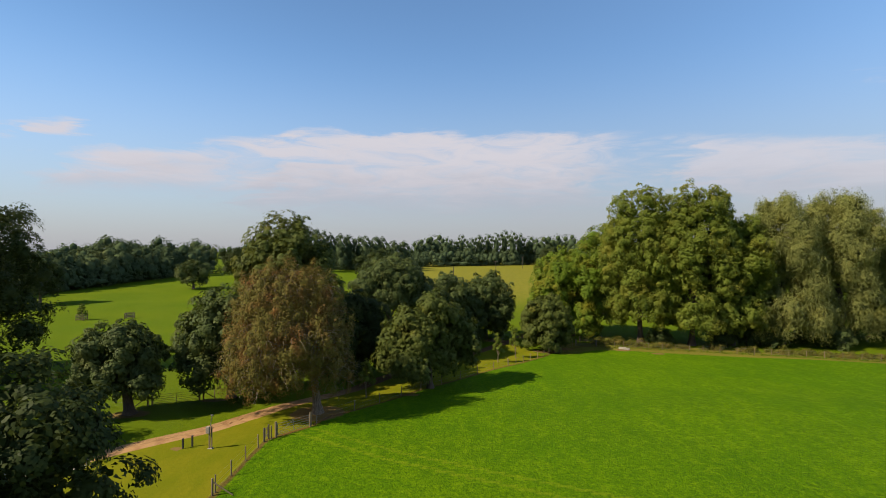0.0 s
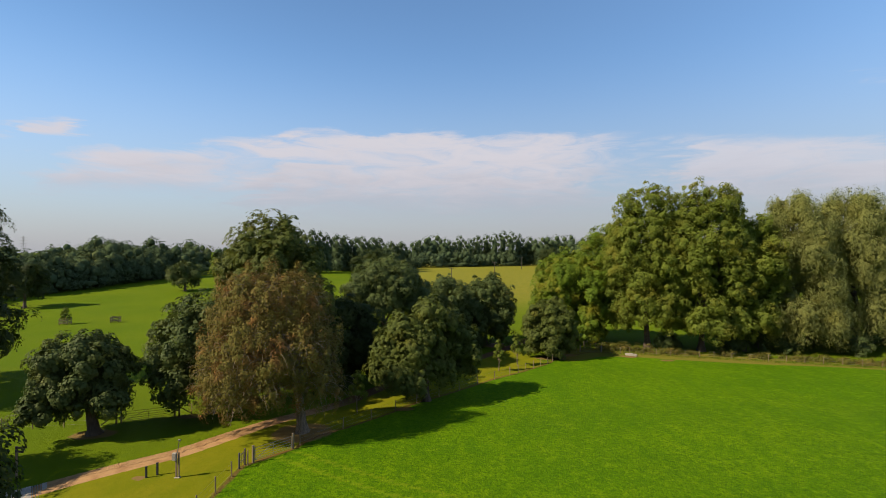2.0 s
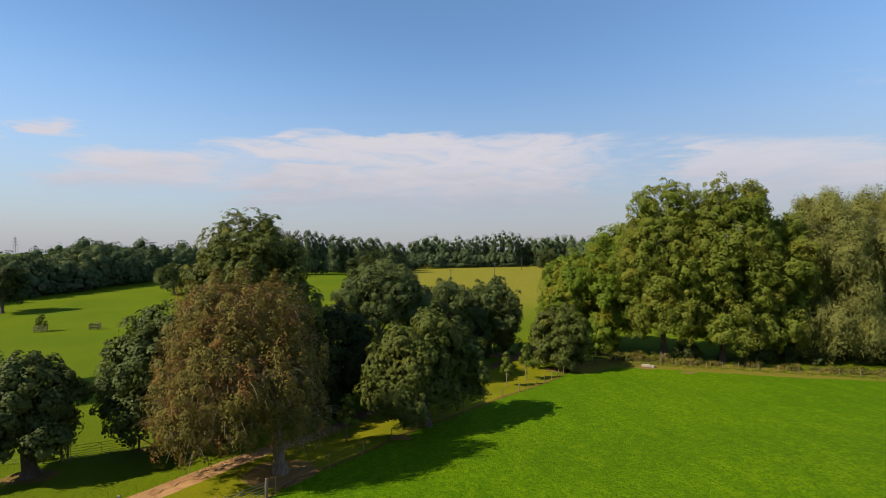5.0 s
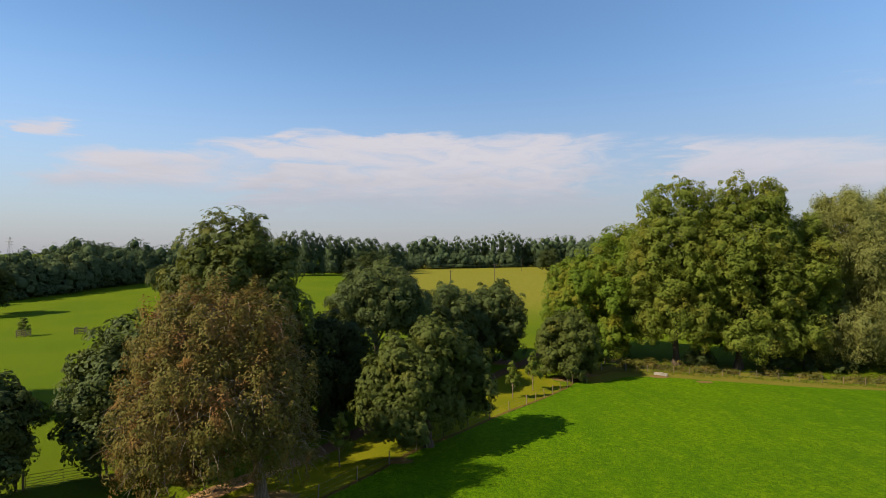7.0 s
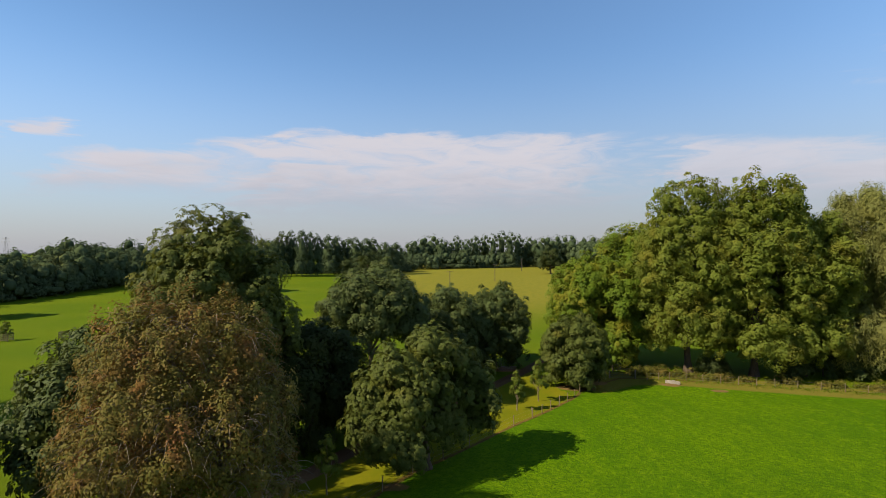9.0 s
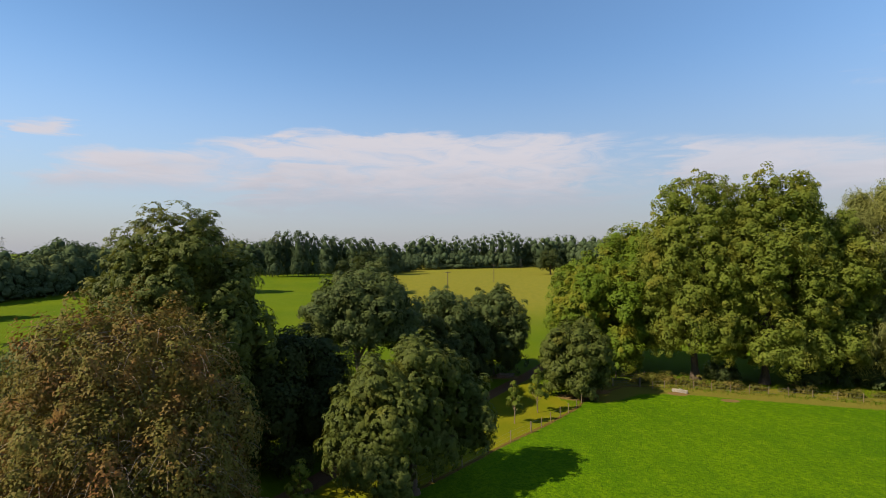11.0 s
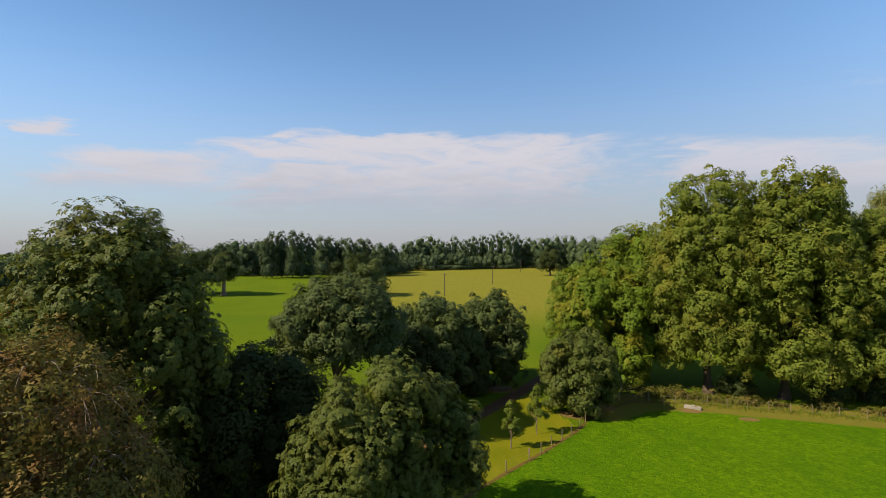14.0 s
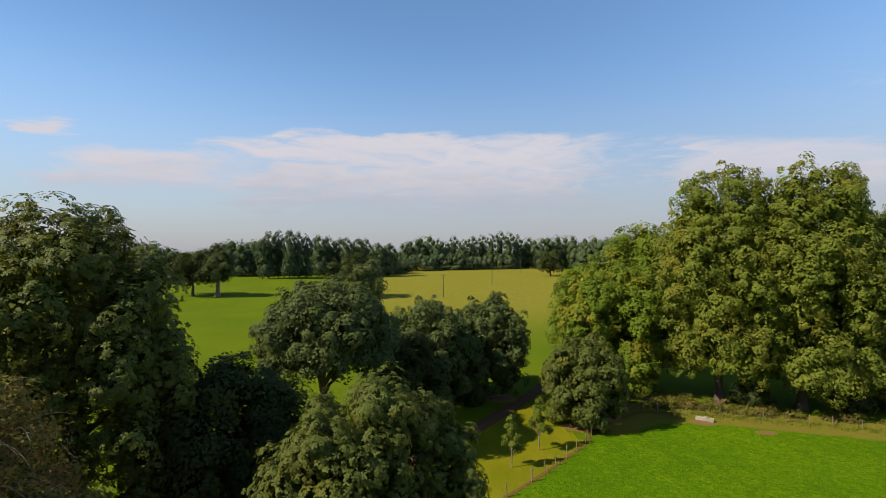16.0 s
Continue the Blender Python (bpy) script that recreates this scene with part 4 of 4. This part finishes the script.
def cattle_grid():
    """A concrete apron with kerbs, and bars over a black block across the track."""
    foot = new("cattle_grid")
    x, y = -30.4, 38.0
    foot.location, foot.rotation_euler = (x, y, gz(x, y)), (0, 0, radians(40))
    tagged(foot, "concrete apron and cattle grid across the dirt track", "cattle grid")
    part("apron", box(5.0, 3.0, 0.16, (-0.6, 0, -0.04), 0.01), CONCRETE, foot, "worn pale concrete slab")
    part("kerb", box(0.30, 3.1, 0.20, (2.05, 0, -0.05), 0.01), CONCRETE, foot)
    part("kerb", box(0.30, 3.1, 0.20, (2.95, 0, -0.05), 0.01), CONCRETE, foot)
    # solid black block: the shade of a pit as colour, nothing is hollowed
    part("pit_shade", box(0.6, 3.0, 0.10, (2.5, 0, -0.02), 0), PLASTIC_BLACK, foot, "black block beneath the bars with a pit's shade in its colour")
    for k in range(4):
        part("bar", strut((2.27 + 0.15 * k, -1.5, 0.03), (2.27 + 0.15 * k, 1.5, 0.03), 0.03), STEEL, foot)


cattle_grid()


def trough():
    """A long concrete water trough with a valve cover."""
    foot = new("water_trough")
    x, y = 36.2, 98.2
    foot.location, foot.rotation_euler = (x, y, gz(x, y)), (0, 0, radians(-35))
    tagged(foot, "pale concrete water trough with a valve cover at the field corner", "trough")
    bm = box(2.1, 0.55, 0.36, (0, 0, 0.22), 0)
    top = max(bm.faces, key=lambda f: f.calc_center_median().z)
    bmesh.ops.inset_region(bm, faces=[top], thickness=0.07)
    top = max(bm.faces, key=lambda f: (round(f.calc_center_median().z, 4), f.calc_area()))
    hole = [f for f in bm.faces if f.normal.z > 0.9 and f.calc_area() > 0.5][:1]
    bmesh.ops.translate(bm, verts=hole[0].verts[:], vec=(0, 0, -0.22))
    part("basin", bm, CONCRETE, foot)
    part("valve_cover", box(0.5, 0.58, 0.10, (0.1, 0, 0.45), 0.02), CONCRETE, foot)
    for dx in (-0.8, 0.8):
        part("foot_block", box(0.25, 0.55, 0.16, (dx, 0, 0.0), 0.01), CONCRETE, foot)


trough()


def pole_line(x, y, h):
    foot = new("utility_pole")
    foot.location = (x, y, gz(x, y))
    tagged(foot, "wooden utility pole with a crossarm in the hay field", "utility pole", "poles across the hay field")
    part("pole", mesh_from("pole", *tube([(0, 0, -0.5), (0, 0, h)], [0.20, 0.14], 8)), WOOD_DARK, foot)
    part("crossarm", box(2.4, 0.16, 0.16, (0, 0, h - 0.35), 0.01), WOOD_DARK, foot)
    for dx in (-1.1, 0, 1.1):
        part("insulator", box(0.14, 0.14, 0.3, (dx, 0, h - 0.1), 0.02), CONCRETE, foot)


pole_line(5.1, 240, 8.5 - gz(5.1, 240))
pole_line(32.0, 298, 9.7 - gz(32, 298))
pole_line(66, 408, 10.6 - gz(66, 408))


def pylon(x, y, h):
    """A lattice tower with three pairs of arms."""
    foot = new("transmission_tower")
    foot.location = (x, y, gz(x, y))
    tagged(foot, "steel lattice transmission tower far behind the woods", "pylon", "distant pylons")
    for sx, sy in ((-1, -1), (-1, 1), (1, -1), (1, 1)):
        part("leg", strut((sx * 3, sy * 3, -0.5), (sx * 0.4, sy * 0.4, h), 0.16, 4), STEEL, foot)
    for k in range(7):
        z0, z1 = h * k / 7, h * (k + 1) / 7
        w0, w1 = 3 - 2.6 * k / 7, 3 - 2.6 * (k + 1) / 7
        part("brace", strut((-w0, -w0, z0), (w1, -w1, z1), 0.09, 4), STEEL, foot)
        part("brace", strut((w0, -w0, z0), (-w1, -w1, z1), 0.09, 4), STEEL, foot)
    for z, arm in ((0.70, 5), (0.82, 6), (0.94, 4.5)):
        part("crossarm", strut((-arm, 0, h * z), (arm, 0, h * z), 0.16, 4), STEEL, foot)


pylon(-258, 700, 33)
pylon(-588, 700, 36)

# ---- young trees and their guards ----


def sapling(x, y, h, r, seed, label="slender young tree with a thin pale trunk"):
    rng = np.random.default_rng(seed)
    lobes = [(0, 0, h * 0.70, r * 0.22, r * 0.22, h * 0.29)]
    for k in range(13):
        a, t = k * 2.4, 0.40 + 0.55 * k / 13
        rr = r * (1.15 - 0.95 * t)
        lobes.append((math.cos(a) * rr * 0.75, math.sin(a) * rr * 0.75, h * t, rr * 0.42, rr * 0.42, rr * 0.30))
    return tree("sapling", label, x, y, 0.042, lobes, LEAF_YOUNG, 2600, 0.17, seed, bark=BARK_PALE, limbs=7, fork=0.3, category="young tree", group="young trees", inner=0.03, per=26, clump=1.6, sides=8, flare=1.1)


sapling(9.3, 83.4, 5.2, 1.15, 101)
sapling(13.0, 88.2, 5.9, 1.55, 102)
sapling(-9.4, 60.2, 5.2, 1.25, 103)


def tree_guard(x, y, sx, sz, turn, leafy, seed):
    """A square timber cage; a young tree in it is a thing of its own."""
    foot = new("tree_guard")
    foot.location, foot.rotation_euler = (x, y, gz(x, y)), (0, 0, radians(turn))
    tagged(foot, "square timber cage guarding a young tree", "tree guard", "tree guards in the sheep field")
    for ax in (-1, 1):
        for ay in (-1, 1):
            part("post", box(0.14, 0.14, sz + 0.3, (ax * sx / 2, ay * sx / 2, sz / 2 - 0.15), 0.01), WOOD, foot)
    for k in range(4):
        z = sz * (0.2 + 0.25 * k)
        for q in (-1, 1):
            part("rail", box(sx + 0.2, 0.05, 0.13, (0, q * (sx / 2 + 0.08), z), 0), WOOD, foot)
            part("rail", box(0.05, sx + 0.2, 0.13, (q * (sx / 2 + 0.08), 0, z), 0), WOOD, foot)
    if leafy:
        sapling(x, y, 4.8, 1.7, seed, "bushy young tree inside a timber cage")


tree_guard(-99.5, 135.5, 1.9, 1.7, 10, True, 104)
tree_guard(-88.5, 139, 2.0, 1.6, 20, False, 106)

# ---- brambles, litter and grass ----


def brambles():
    rng = np.random.default_rng(120)
    lobes = []
    line = [(31.5, 103.0), (37, 103.0), (51, 97.6), (58.5, 93.8), (76, 87.2), (108, 75.6)]
    for (ax, ay), (bx, by) in zip(line, line[1:]):
        n = int(math.hypot(bx - ax, by - ay) / 0.55)
        for i in range(n):
            t = (i + rng.uniform(0, 1)) / n
            x, y = ax + (bx - ax) * t + rng.normal(0, 0.3), ay + (by - ay) * t + rng.uniform(-0.2, 2.2)
            if 49 < x < 62 and rng.random() < 0.75:
                continue
            h = rng.uniform(0.35, 0.95) * (1.2 if x < 47 else 1.0) * (0.35 if rng.random() < 0.25 else 1)
            lobes.append((x, y, gz(x, y) + h * 0.4, rng.uniform(0.6, 1.1), rng.uniform(0.6, 1.0), h))
    v = crown_leaves(rng, lobes, 38000, 0.20, 12, 0.1, clump=1.9, ragged=0.3, rough=0.35)
    return tagged(new("bramble_bank", mesh_from("bramble_bank", v, faces_of(v), LEAF_BRAMBLE)), "low bank of browning brambles and weeds behind the fence", "brambles", kind="stuff")


brambles()


def heap():
    """A low mound of red-brown soil and cut wood by the track."""
    rng = np.random.default_rng(5)
    foot = new("soil_heap")
    foot.location = (11.3, 108.2, gz(11.3, 108.2))
    tagged(foot, "low heap of red-brown soil and cut logs by the track", "heap")
    bm = bmesh.new()
    bmesh.ops.create_icosphere(bm, subdivisions=4, radius=1)
    for v in bm.verts:
        k = 1 + 0.25 * noise.noise(v.co * 2.3)
        v.co = Vector((v.co.x * 1.7 * k, v.co.y * 1.0 * k, v.co.z * 0.5 * k - 0.08))
    part("mound", bm, SOIL, foot)
    for k in range(7):
        a = rng.uniform(-0.5, 0.5)
        p = Vector((rng.uniform(-1.0, 1.4), rng.uniform(-0.9, 0.1), 0.42 + 0.05 * (k % 3)))
        q = Vector((math.cos(a), math.sin(a), 0.02)) * rng.uniform(0.4, 0.7)
        part("log", strut(p - q, p + q, 0.11, 8), WOOD, foot)


heap()


def grass(name, label, n, ring, box_at, height, colours, seed, bias=1.0):
    """Tufts of bent blades over a stretch of the ground."""
    rng = np.random.default_rng(seed)
    x = rng.uniform(box_at[0], box_at[1], n * 4)
    y = box_at[2] + (box_at[3] - box_at[2]) * rng.uniform(0, 1, n * 4) ** bias
    clumpy = np.sin(x * 0.9 + 2 * np.sin(y * 0.35)) * np.sin(y * 0.7 + 1.5 * np.sin(x * 0.4)) + rng.normal(0, 0.7, len(x))
    keep = inside(x, y, PASTURE) == ring
    keep &= (clumpy > -0.2) & (polyline_distance(x, y, TRACK) > 2.0) & (np.abs(x) < y * 1.0 + 6)
    x, y = x[keep][:n], y[keep][:n]
    n = len(x)
    foot = np.stack([x, y, ground_z(x, y) - 0.02], -1)
    verts = []
    for k in range(3):
        a = rng.uniform(0, 6.28, n)
        side = np.stack([np.cos(a), np.sin(a), np.zeros(n)], -1) * (rng.uniform(0.04, 0.10, n) * height / 0.16)[:, None]
        lean = np.stack([np.sin(a), -np.cos(a), np.zeros(n)], -1) * rng.uniform(0.8, 2.0, (n, 1)) * height
        up = np.array([0, 0, 1.0]) * (height * rng.uniform(0.3, 0.7, n))[:, None]
        verts.append(np.stack([foot - side, foot + side, foot + side * 0.7 + lean + up, foot - side * 0.7 + lean + up * 0.9], 1))
    v = np.concatenate(verts).reshape(-1, 3)
    return tagged(new(name, mesh_from(name, v, faces_of(v), colours)), label, "grass", kind="stuff")


GRASS_LAWN = leaf_material("lawn_blades", (0.140, 0.220, 0.010), (0.190, 0.250, 0.016), (0.170, 0.220, 0.016), 0.3, 0.4, 0.05)
grass("lawn_grass", "short yellow-green grass beside the track", 9000, False, (-48, 22, 30, 92), 0.05, GRASS_LAWN, 132, 1.2)


def fringe(label, line, n, depth, height, colours, seed):
    """Rank uncut grass along a field edge."""
    rng = np.random.default_rng(seed)
    a, b = np.array(line[:-1], float), np.array(line[1:], float)
    span = np.linalg.norm(b - a, axis=1)
    k = rng.choice(len(a), n, p=span / span.sum())
    p = a[k] + (b - a)[k] * rng.uniform(0, 1, (n, 1)) + rng.normal(0, depth, (n, 2))
    ragged = np.sin(p[:, 0] * 2.1 + 1.7 * np.sin(p[:, 1] * 1.3)) * np.sin(p[:, 1] * 1.7) + rng.normal(0, 0.5, n)
    p = p[ragged > -0.25]
    n = len(p)
    foot = np.stack([p[:, 0], p[:, 1], ground_z(p[:, 0], p[:, 1]) - 0.02], -1)
    turn = rng.uniform(0, 6.28, n)
    side = np.stack([np.cos(turn), np.sin(turn), np.zeros(n)], -1) * rng.uniform(0.02, 0.05, (n, 1))
    lean = np.stack([np.sin(turn), -np.cos(turn), np.zeros(n)], -1) * rng.uniform(0.2, 0.8, (n, 1)) * height
    up = np.array([0, 0, 1.0]) * (height * rng.uniform(0.4, 1.1, n))[:, None]
    v = np.stack([foot - side, foot + side, foot + side * 0.5 + lean + up, foot - side * 0.5 + lean + up * 0.95], 1).reshape(-1, 3)
    return tagged(new("rank_grass", mesh_from("rank_grass", v, faces_of(v), colours)), label, "grass", kind="stuff")


GRASS_RANK = leaf_material("rank_grass_blades", (0.080, 0.190, 0.010), (0.130, 0.260, 0.014), (0.260, 0.250, 0.050), 0.5, 0.35, 0.05, 0.56)
fringe("straw-coloured grass along the row of posts", [(33.0, 100.2), (37, 101), (50.6, 95.6), (58, 91.6), (75.7, 85), (108, 73.5)], 10000, 0.9, 0.22, GRASS_RANK, 142)
